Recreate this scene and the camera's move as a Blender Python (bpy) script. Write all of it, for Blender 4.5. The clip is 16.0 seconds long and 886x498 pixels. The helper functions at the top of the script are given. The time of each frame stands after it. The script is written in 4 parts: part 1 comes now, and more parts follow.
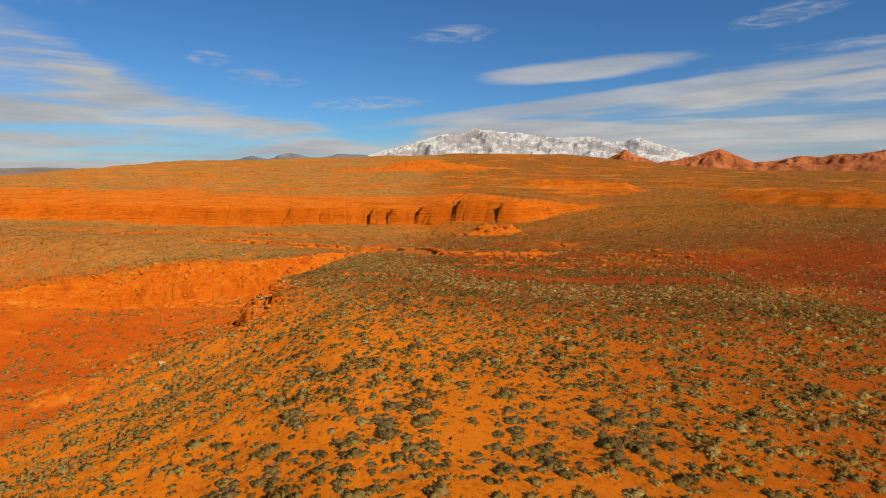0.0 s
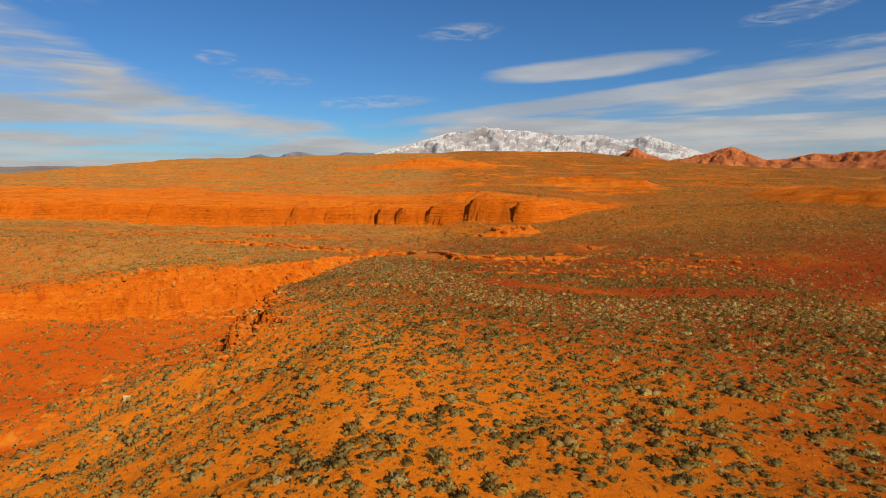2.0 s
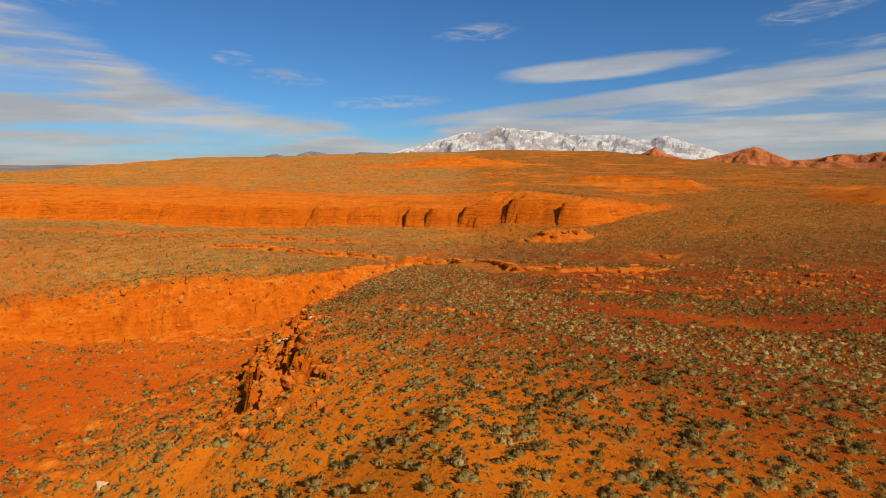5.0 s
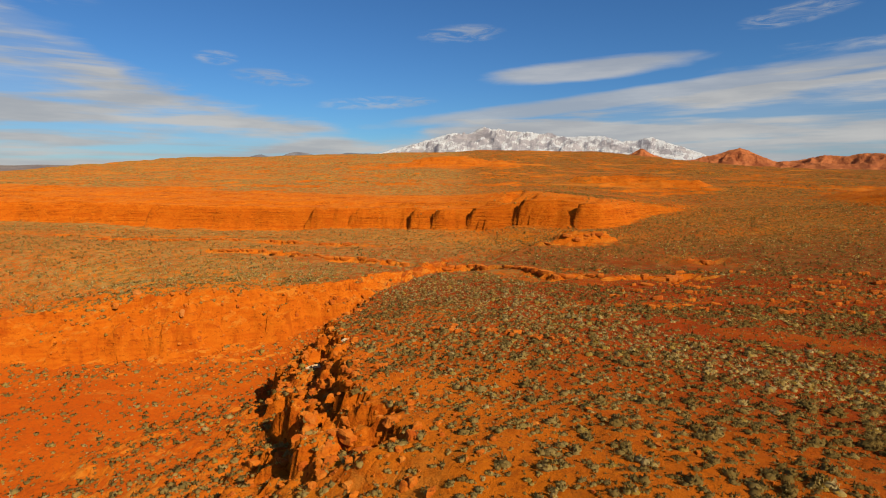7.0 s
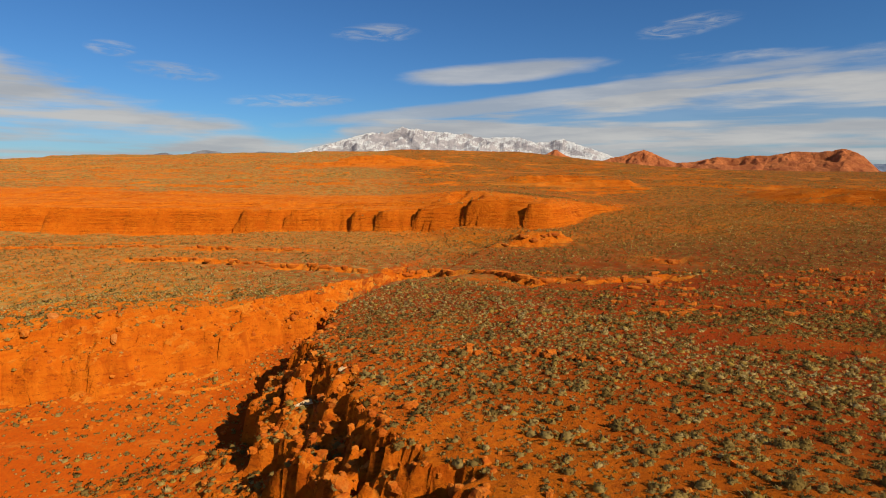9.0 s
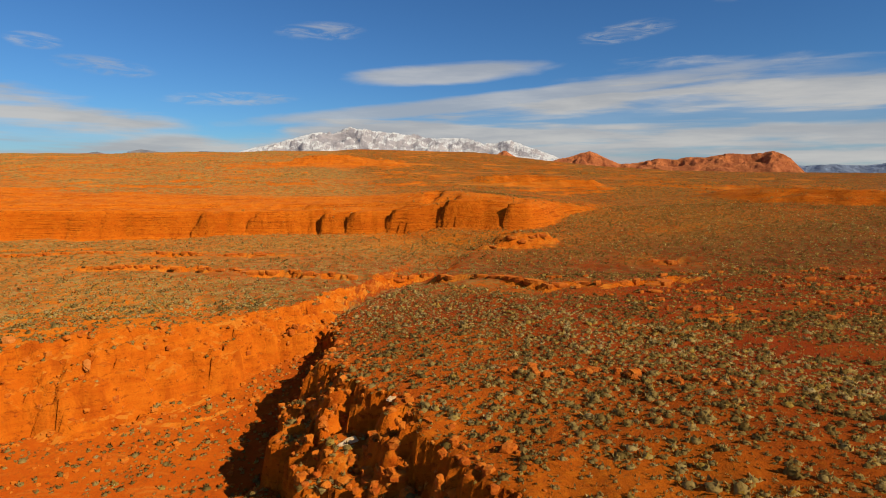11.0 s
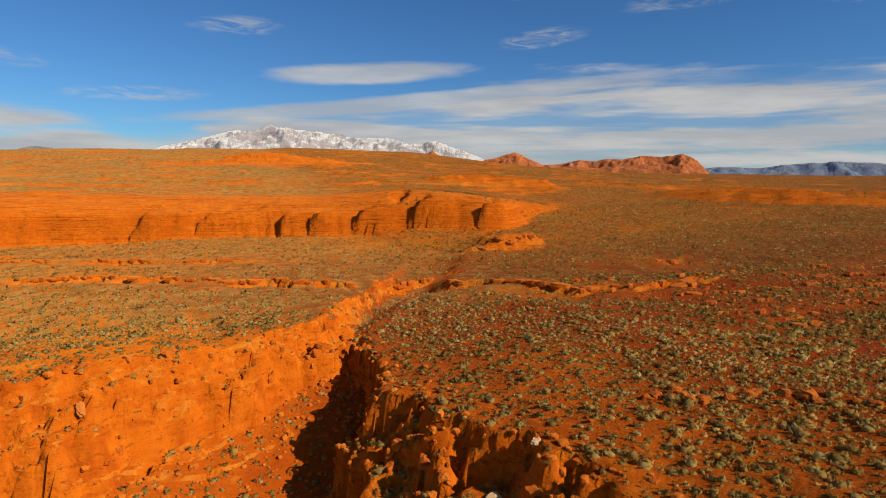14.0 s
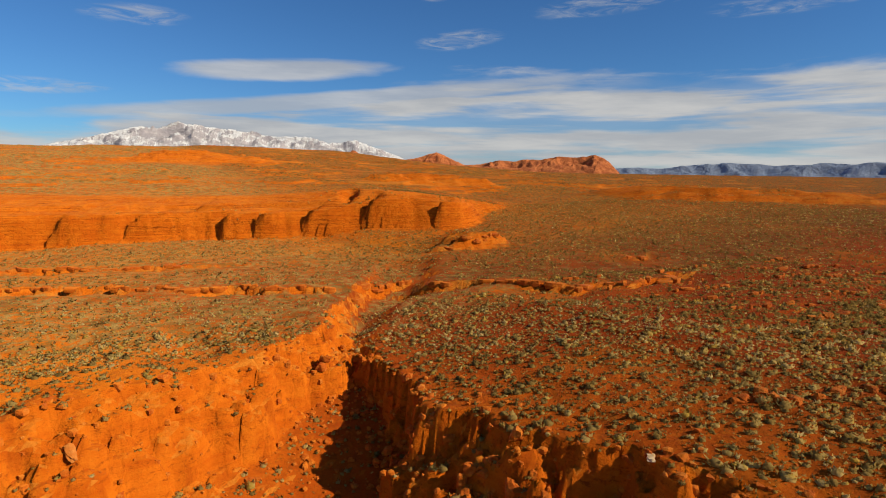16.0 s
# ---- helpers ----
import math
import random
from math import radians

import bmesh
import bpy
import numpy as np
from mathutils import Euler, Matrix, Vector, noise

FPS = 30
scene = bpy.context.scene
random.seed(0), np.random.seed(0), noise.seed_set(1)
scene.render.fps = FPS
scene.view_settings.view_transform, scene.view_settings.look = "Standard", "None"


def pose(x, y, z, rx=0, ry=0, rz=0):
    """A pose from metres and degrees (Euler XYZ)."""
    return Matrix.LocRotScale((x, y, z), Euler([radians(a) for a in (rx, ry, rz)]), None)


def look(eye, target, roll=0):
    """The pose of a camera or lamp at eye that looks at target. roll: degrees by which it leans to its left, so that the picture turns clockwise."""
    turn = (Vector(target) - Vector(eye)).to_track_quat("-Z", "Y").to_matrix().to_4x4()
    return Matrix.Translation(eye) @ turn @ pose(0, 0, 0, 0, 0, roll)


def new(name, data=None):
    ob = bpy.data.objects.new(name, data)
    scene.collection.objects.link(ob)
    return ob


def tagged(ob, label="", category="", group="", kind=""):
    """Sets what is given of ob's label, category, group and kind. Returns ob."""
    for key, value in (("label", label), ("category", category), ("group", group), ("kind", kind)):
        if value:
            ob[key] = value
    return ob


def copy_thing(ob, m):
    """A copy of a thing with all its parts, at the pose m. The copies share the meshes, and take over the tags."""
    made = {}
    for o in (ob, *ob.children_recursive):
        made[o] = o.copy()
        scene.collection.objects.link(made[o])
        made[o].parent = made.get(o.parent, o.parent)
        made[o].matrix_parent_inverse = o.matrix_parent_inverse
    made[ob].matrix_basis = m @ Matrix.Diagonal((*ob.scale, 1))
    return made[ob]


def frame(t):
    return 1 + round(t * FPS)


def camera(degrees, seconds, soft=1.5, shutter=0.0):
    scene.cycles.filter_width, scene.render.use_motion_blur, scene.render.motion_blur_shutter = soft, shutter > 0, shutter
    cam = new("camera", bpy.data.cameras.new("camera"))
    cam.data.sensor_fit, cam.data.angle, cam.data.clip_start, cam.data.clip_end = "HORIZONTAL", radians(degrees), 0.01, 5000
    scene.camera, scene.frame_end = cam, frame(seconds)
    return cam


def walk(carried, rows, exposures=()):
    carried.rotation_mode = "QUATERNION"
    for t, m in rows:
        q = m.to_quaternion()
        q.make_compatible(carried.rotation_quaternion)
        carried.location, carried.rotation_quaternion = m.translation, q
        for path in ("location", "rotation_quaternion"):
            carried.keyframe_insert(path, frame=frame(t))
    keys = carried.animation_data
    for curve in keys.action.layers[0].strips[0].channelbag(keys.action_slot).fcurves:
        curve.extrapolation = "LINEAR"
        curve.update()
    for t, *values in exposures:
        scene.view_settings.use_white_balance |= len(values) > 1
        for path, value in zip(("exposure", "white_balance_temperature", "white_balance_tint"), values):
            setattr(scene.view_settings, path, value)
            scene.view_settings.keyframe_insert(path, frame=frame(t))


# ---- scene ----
cam = camera(78.2, 16.0, soft=1.0)
METRES, EYE, TILT, LEAN, TURN = 80.0, 16.0, -8.3, 0.0, 0.0
ROWS = [
    (0.0, 0.0, 0.0, 0.0, -0.0, 0.0, 0.0),
    (0.5, -0.0026, 0.0331, 0.0031, 0.16, -0.05, 0.02),
    (1.0, -0.0067, 0.0671, 0.0063, 0.22, -0.1, 0.03),
    (1.5, -0.0126, 0.1017, 0.0097, 0.37, -0.15, 0.0),
    (2.0, -0.0205, 0.1364, 0.0128, 0.72, -0.16, -0.05),
    (2.5, -0.0301, 0.1712, 0.0161, 1.05, -0.21, -0.11),
    (3.0, -0.0414, 0.2052, 0.019, 1.39, -0.19, -0.19),
    (3.5, -0.0544, 0.2388, 0.022, 1.79, -0.16, -0.29),
    (4.0, -0.0696, 0.271, 0.0246, 2.14, -0.17, -0.38),
    (6.5, -0.163, 0.4063, 0.0358, 1.63, -0.06, -0.34),
    (7.0, -0.1847, 0.4301, 0.038, 0.65, -0.04, -0.24),
    (7.5, -0.2069, 0.4527, 0.0401, -1.8, -0.02, 0.06),
    (8.0, -0.2297, 0.4743, 0.0423, -4.61, -0.03, 0.41),
    (8.5, -0.2516, 0.496, 0.0446, -6.51, -0.07, 0.64),
    (11.0, -0.3509, 0.6006, 0.0538, -13.21, -0.13, 1.51),
    (11.5, -0.3711, 0.6201, 0.0557, -15.27, -0.19, 1.71),
    (12.0, -0.3904, 0.6398, 0.0572, -16.49, -0.21, 1.85),
    (12.5, -0.4097, 0.6597, 0.0586, -18.05, -0.25, 2.04),
    (13.0, -0.4287, 0.68, 0.0599, -19.7, -0.29, 2.22),
    (13.5, -0.4486, 0.7006, 0.0615, -20.77, -0.34, 2.31),
    (14.0, -0.468, 0.721, 0.0628, -21.07, -0.34, 2.31),
    (14.5, -0.4871, 0.7414, 0.0641, -22.42, -0.4, 2.48),
    (15.0, -0.5066, 0.762, 0.0656, -24.48, -0.51, 2.76),
    (15.5, -0.5261, 0.7824, 0.067, -26.94, -0.64, 3.0),
    (16.0, -0.5454, 0.8033, 0.0684, -29.36, -0.76, 3.27),
]
walk(cam, [(t, pose(0, 0, EYE, TILT, LEAN, TURN) @ pose(METRES * x, METRES * y, METRES * z, 90 + pitch, roll, yaw)) for t, x, y, z, yaw, pitch, roll in ROWS], exposures=[(0.0, 0.53), (8.5, 0.53), (11.0, 0.54), (13.0, 0.58), (16.0, 0.64)])

# ---- light ----
SUN_AZ, SUN_EL = 141.0, 34.0  # compass degrees from straight ahead (clockwise), and height
sun_dir = Vector((math.sin(radians(SUN_AZ)) * math.cos(radians(SUN_EL)), math.cos(radians(SUN_AZ)) * math.cos(radians(SUN_EL)), math.sin(radians(SUN_EL))))
sun_data = bpy.data.lights.new("sun", "SUN")
sun_data.energy, sun_data.angle, sun_data.color = 4.0, radians(0.5), (1.0, 0.87, 0.66)
sun = new("sun", sun_data)
sun.matrix_world = look(tuple(sun_dir * 900), (0, 0, 0))


class Nodes:
    """Short names for building node trees."""

    def __init__(self, tree):
        self.tree = tree
        tree.nodes.clear()

    def add(self, kind, **sets):
        n = self.tree.nodes.new(kind)
        for k, v in sets.items():
            setattr(n, k, v)
        return n

    def plug(self, sock, v):
        if isinstance(v, bpy.types.NodeSocket):
            self.tree.links.new(v, sock)
        elif v is not None:
            sock.default_value = v

    def math(self, op, a, b=None, c=None, clamp=False):
        n = self.add("ShaderNodeMath", operation=op, use_clamp=clamp)
        for s, v in zip(n.inputs, (a, b, c)):
            self.plug(s, v)
        return n.outputs[0]

    def ramp(self, v, lo, hi, to0=0.0, to1=1.0):
        n = self.add("ShaderNodeMapRange", interpolation_type="SMOOTHSTEP")
        for s, x in zip(n.inputs, (v, lo, hi, to0, to1)):
            self.plug(s, x)
        return n.outputs[0]

    def mix(self, f, a, b, blend="MIX"):
        n = self.add("ShaderNodeMix", data_type="RGBA", blend_type=blend)
        self.plug(n.inputs[0], f)
        self.plug(n.inputs[6], a if isinstance(a, bpy.types.NodeSocket) else (*a, 1))
        self.plug(n.inputs[7], b if isinstance(b, bpy.types.NodeSocket) else (*b, 1))
        return n.outputs[2]

    def noise(self, vec, scale, detail=4, rough=0.55, dist=0.0, out="Fac"):
        n = self.add("ShaderNodeTexNoise")
        self.plug(n.inputs["Vector"], vec)
        n.inputs["Scale"].default_value, n.inputs["Detail"].default_value = scale, detail
        n.inputs["Roughness"].default_value, n.inputs["Distortion"].default_value = rough, dist
        return n.outputs[out]

    def voronoi(self, vec, scale, feature="DISTANCE_TO_EDGE"):
        n = self.add("ShaderNodeTexVoronoi", feature=feature)
        self.plug(n.inputs["Vector"], vec)
        n.inputs["Scale"].default_value = scale
        return n.outputs[0]

    def stretch(self, vec, sx, sy, sz, loc=(0, 0, 0)):
        n = self.add("ShaderNodeMapping")
        self.plug(n.inputs[0], vec)
        n.inputs["Scale"].default_value, n.inputs["Location"].default_value = (sx, sy, sz), loc
        return n.outputs[0]

    def bump(self, h, strength, distance, normal=None):
        n = self.add("ShaderNodeBump")
        n.inputs["Strength"].default_value, n.inputs["Distance"].default_value = strength, distance
        self.plug(n.inputs["Height"], h)
        if normal is not None:
            self.plug(n.inputs["Normal"], normal)
        return n.outputs[0]


world = bpy.data.worlds.new("world")
scene.world = world
world.use_nodes = True
w = Nodes(world.node_tree)
sky = w.add("ShaderNodeTexSky", sky_type="NISHITA", sun_disc=False, sun_elevation=radians(SUN_EL), sun_rotation=radians(SUN_AZ),
            altitude=900, air_density=1.0, dust_density=0.3, ozone_density=2.5)
way = w.add("ShaderNodeTexCoord").outputs["Generated"]
sep = w.add("ShaderNodeSeparateXYZ")
w.plug(sep.inputs[0], way)
DEG = 180 / math.pi
azim = w.math("MULTIPLY", w.math("ARCTAN2", sep.outputs[0], sep.outputs[1]), DEG)
elev = w.math("MULTIPLY", w.math("ARCSINE", sep.outputs[2]), DEG)
comb = w.add("ShaderNodeCombineXYZ")
w.plug(comb.inputs[0], azim)
w.plug(comb.inputs[1], elev)
flat = comb.outputs[0]
billow = w.noise(w.stretch(flat, 0.045, 0.30, 1), 1.0, 6, 0.55, 0.3)
wisp = w.noise(w.stretch(flat, 0.16, 0.95, 1, (7, 3, 0)), 1.0, 5, 0.6, 0.6)
ragged = w.math("ADD", w.math("MULTIPLY", w.math("SUBTRACT", billow, 0.5), 5.0), w.math("MULTIPLY", w.math("SUBTRACT", wisp, 0.5), 2.4))


def bank(points, soft):
    """A bank of cloud under a line of (azimuth, height) points."""
    n = w.add("ShaderNodeFloatCurve")
    cur = n.mapping.curves[0]
    for i, (a, e) in enumerate(points):
        x, y = (a + 180) / 360, e / 40
        if i < 2:
            cur.points[i].location = (x, y)
        else:
            cur.points.new(x, y)
    n.mapping.update()
    w.plug(n.inputs["Value"], w.math("DIVIDE", w.math("ADD", azim, 180), 360))
    top = w.math("MULTIPLY", n.outputs[0], 40)
    return w.ramp(w.math("ADD", w.math("SUBTRACT", top, elev), ragged), -soft, soft)


def puff(a, e, ra, re, lean=0.0):
    """One long flat cloud round an azimuth and a height, of half sizes ra and re."""
    da = w.math("SUBTRACT", azim, a)
    de = w.math("SUBTRACT", w.math("SUBTRACT", elev, e), w.math("MULTIPLY", da, lean))
    q = w.math("ADD", w.math("POWER", w.math("ABSOLUTE", w.math("DIVIDE", da, ra)), 2), w.math("POWER", w.math("ABSOLUTE", w.math("DIVIDE", de, re)), 2))
    return w.ramp(w.math("ADD", w.math("SUBTRACT", 1.0, q), w.math("MULTIPLY", ragged, 0.28)), -0.15, 0.7)


# Seen bank in front; higher unseen cloud behind is added to fill the shadows.
bank_with_fill = bank([(-180, 30), (-120, 28), (-80, 14), (-50, 13.0), (-40, 12.2), (-34, 10.4), (-28, 7.4), (-20, 5.6), (-12, 4.2), (-7, 2.8), (-1, 4.6), (12, 6.0), (24, 7.7), (36, 9.2), (55, 8.8), (75, 10), (115, 26), (180, 30)], 0.9)
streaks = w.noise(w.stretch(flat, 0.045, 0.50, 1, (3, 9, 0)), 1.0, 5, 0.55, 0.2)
clouds = w.math("MULTIPLY", bank_with_fill, w.ramp(streaks, 0.38, 0.54, 0.22, 0.95))
clouds = w.math("MAXIMUM", clouds, w.math("MULTIPLY", puff(13.8, 9.6, 10.8, 1.15, 0.06), 0.78))
clouds = w.math("MAXIMUM", clouds, w.math("MULTIPLY", puff(19, 7.0, 27, 1.0, 0.10), 0.75))
shreds = w.ramp(w.noise(w.stretch(flat, 0.30, 1.5, 1, (2, 6, 0)), 1.0, 6, 0.62, 1.0), 0.38, 0.72)
for spec in ((1.2, 13.2, 4.4, 0.9, 0.05), (-17.5, 8.7, 4.0, 0.8, -0.06), (-22.5, 10.2, 2.0, 0.7, 0.0), (-7.5, 6.6, 6.5, 0.7, 0.05), (31, 13.0, 4.5, 0.9, 0.1),
             (46, 16.0, 8, 1.1, 0.08), (28, 17.2, 2.5, 0.9, 0.0), (60, 14.5, 6, 0.9, 0.0), (-40, 15, 9, 1.6, -0.1)):
    clouds = w.math("MAXIMUM", clouds, w.math("MULTIPLY", w.math("MULTIPLY", puff(*spec), shreds), 0.5))
cloud_shade = w.ramp(w.noise(w.stretch(flat, 0.06, 0.42, 1, (1, 5, 0)), 1.0, 5, 0.6), 0.35, 0.68, 0.0, 1.0)
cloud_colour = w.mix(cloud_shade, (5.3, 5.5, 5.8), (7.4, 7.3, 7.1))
sky_colour = w.mix(1.0, sky.outputs[0], (0.43, 0.80, 1.18), "MULTIPLY")
back = w.add("ShaderNodeBackground")
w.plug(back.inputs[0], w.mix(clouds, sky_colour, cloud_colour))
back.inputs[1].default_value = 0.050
w.plug(w.add("ShaderNodeOutputWorld").inputs[0], back.outputs[0])

# ---- materials ----
def material(name):
    m = bpy.data.materials.new(name)
    m.use_nodes = True
    return m, Nodes(m.node_tree)


def surface(n, colour, rough, normal=None, spec=0.25):
    b = n.add("ShaderNodeBsdfPrincipled")
    n.plug(b.inputs["Base Color"], colour if isinstance(colour, bpy.types.NodeSocket) else (*colour, 1))
    n.plug(b.inputs["Roughness"], rough)
    b.inputs["Specular IOR Level"].default_value = spec
    b.inputs["Diffuse Roughness"].default_value = 0.7
    if normal is not None:
        n.plug(b.inputs["Normal"], normal)
    n.plug(n.add("ShaderNodeOutputMaterial").inputs[0], b.outputs[0])
    return b


def ground_material():
    """Red sand on the flats, bedded sandstone where it is steep, with grass and litter far off."""
    m, n = material("red_sand_and_sandstone")
    geo = n.add("ShaderNodeNewGeometry")
    at = geo.outputs["Position"]
    nz = n.add("ShaderNodeSeparateXYZ")
    n.plug(nz.inputs[0], geo.outputs["True Normal"])
    pos = n.add("ShaderNodeSeparateXYZ")
    n.plug(pos.inputs[0], at)
    broad = n.noise(at, 0.022, 4, 0.55)
    redder = n.math("MULTIPLY", n.ramp(n.math("ADD", pos.outputs[0], n.math("MULTIPLY", pos.outputs[1], 0.5)), 4, 40),
                    n.math("MULTIPLY", n.math("MULTIPLY", n.ramp(pos.outputs[1], 170, 120), n.ramp(pos.outputs[1], 26, 62, 0.35, 1.0)), n.ramp(n.noise(at, 0.05, 4, 0.6), 0.22, 0.5)))
    middle = n.noise(at, 0.16, 5, 0.6)
    fine = n.noise(at, 2.6, 5, 0.65)
    sand = n.mix(n.ramp(broad, 0.36, 0.64), (0.430, 0.085, 0.004), (0.480, 0.122, 0.005))
    sand = n.mix(n.ramp(middle, 0.42, 0.72, 0, 0.85), sand, (0.350, 0.058, 0.0035))
    sand = n.mix(n.ramp(fine, 0.46, 0.70, 0, 0.7), sand, (0.560, 0.165, 0.008))
    gold = n.math("MULTIPLY", n.ramp(n.math("ADD", pos.outputs[0], n.math("MULTIPLY", pos.outputs[1], 0.25)), 30, 4), n.math("MULTIPLY", n.ramp(pos.outputs[2], -9, -3), n.ramp(pos.outputs[1], 75, 45, 0, 0.7)))
    sand = n.mix(gold, sand, (0.520, 0.150, 0.006))
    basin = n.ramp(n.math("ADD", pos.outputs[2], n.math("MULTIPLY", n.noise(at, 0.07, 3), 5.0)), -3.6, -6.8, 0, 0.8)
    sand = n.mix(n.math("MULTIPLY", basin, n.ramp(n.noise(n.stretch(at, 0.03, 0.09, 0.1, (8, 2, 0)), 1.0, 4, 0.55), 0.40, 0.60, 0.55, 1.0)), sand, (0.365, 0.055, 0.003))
    gravel = n.math("MULTIPLY", n.ramp(n.noise(at, 1.1, 7, 0.75), 0.50, 0.62, 0, 0.55), n.ramp(n.noise(at, 0.11, 4, 0.6), 0.42, 0.6))
    sand = n.mix(gravel, sand, (0.235, 0.046, 0.004))
    streak = n.ramp(n.noise(n.stretch(at, 0.10, 0.35, 0.35, (4, 1, 0)), 1.0, 6, 0.68, 0.6), 0.56, 0.68, 0, 0.45)
    sand = n.mix(streak, sand, (0.470, 0.165, 0.020))
    sand = n.mix(n.math('MULTIPLY', redder, 0.95), sand, (0.240, 0.031, 0.003))
    litter = n.ramp(n.noise(at, 4.0, 6, 0.72), 0.52, 0.66, 0, 0.6)
    sand = n.mix(litter, sand, (0.160, 0.050, 0.007))
    beds = n.noise(n.stretch(at, 0.05, 0.05, 1.9), 1.0, 6, 0.6, 0.4)
    rock = n.mix(n.ramp(beds, 0.28, 0.70), (0.425, 0.080, 0.0033), (0.510, 0.118, 0.005))
    rock = n.mix(n.ramp(n.noise(at, 0.55, 7, 0.72), 0.42, 0.7, 0, 0.7), rock, (0.570, 0.152, 0.008))
    rock = n.mix(n.ramp(n.noise(n.stretch(at, 1.0, 1.0, 2.0), 1.1, 7, 0.78), 0.53, 0.64, 0, 0.7), rock, (0.190, 0.034, 0.003))
    joints = n.noise(n.stretch(at, 0.03, 0.03, 2.6, (5, 2, 0)), 1.0, 4, 0.6, 0.5)
    joint = n.math("MULTIPLY", n.ramp(n.math("ABSOLUTE", n.math("SUBTRACT", joints, 0.5)), 0.022, 0.004), n.math("MULTIPLY", n.ramp(pos.outputs[1], 130, 175), n.ramp(n.noise(at, 0.12, 3), 0.4, 0.6, 0.1, 0.7)))
    rock = n.mix(joint, rock, (0.17, 0.028, 0.003))
    varnish = n.math("MULTIPLY", n.ramp(n.noise(n.stretch(at, 0.55, 0.55, 0.07, (3, 4, 0)), 1.0, 5, 0.62, 0.3), 0.50, 0.66, 0, 0.5), n.math("MULTIPLY", n.ramp(nz.outputs[2], 0.72, 0.5), n.ramp(pos.outputs[1], 160, 130, 0.25, 1.0)))
    rock = n.mix(varnish, rock, (0.30, 0.046, 0.003))
    dusty = n.math("MULTIPLY", n.ramp(nz.outputs[2], 0.55, 0.75), n.ramp(n.noise(n.stretch(at, 0.3, 0.3, 0.9), 1.0, 6, 0.7), 0.42, 0.58, 0, 0.75))
    dusty = n.math("MULTIPLY", dusty, n.ramp(pos.outputs[1], 175, 150, 0.25, 1.0))
    rock = n.mix(dusty, rock, (0.53, 0.185, 0.020))
    cracks = n.voronoi(n.stretch(at, 0.9, 0.9, 0.55), 0.8)
    steep = n.ramp(nz.outputs[2], 0.93, 0.78)
    bare = n.add("ShaderNodeAttribute", attribute_name="bare").outputs["Fac"]
    steep = n.math("MAXIMUM", steep, bare)
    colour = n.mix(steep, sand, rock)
    dry = n.add("ShaderNodeAttribute", attribute_name="scrub").outputs["Fac"]
    tuft = n.math('MULTIPLY', n.ramp(n.noise(at, 1.3, 5, 0.72), 0.40, 0.56), n.ramp(n.noise(at, 0.03, 4, 0.6), 0.32, 0.50, 0.50, 1.0))
    scrub = n.mix(n.ramp(n.noise(at, 0.5, 4), 0.35, 0.65), n.mix(n.ramp(pos.outputs[0], 5, -18), (0.080, 0.042, 0.008), (0.125, 0.080, 0.018)), n.mix(n.ramp(pos.outputs[0], 5, -18), (0.185, 0.115, 0.026), (0.265, 0.185, 0.055)))
    outcrop = n.math("MULTIPLY", n.ramp(pos.outputs[1], 215, 250), n.ramp(n.noise(n.stretch(at, 0.018, 0.05, 0.3), 1.0, 5, 0.6), 0.57, 0.66, 0, 0.65))
    colour = n.mix(outcrop, n.mix(n.math("MULTIPLY", n.math("MULTIPLY", dry, n.math("SUBTRACT", 1.0, n.math("MULTIPLY", bare, 0.85))), tuft), colour, scrub), (0.50, 0.150, 0.014))
    h = n.math("ADD", n.math("MULTIPLY", n.noise(at, 1.3, 8, 0.7), 0.6), n.math("MULTIPLY", n.ramp(cracks, 0.0, 0.10), n.math("MULTIPLY", steep, 0.16)))
    h = n.math("ADD", h, n.math("MULTIPLY", n.math("SUBTRACT", beds, n.math("MULTIPLY", joint, 0.5)), n.math("MULTIPLY", steep, 0.8)))
    h = n.math('ADD', h, n.math('MULTIPLY', n.noise(at, 6.0, 5, 0.7), 0.16))
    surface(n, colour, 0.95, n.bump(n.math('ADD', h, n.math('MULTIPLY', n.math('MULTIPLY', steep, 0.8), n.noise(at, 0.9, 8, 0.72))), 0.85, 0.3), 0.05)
    return m


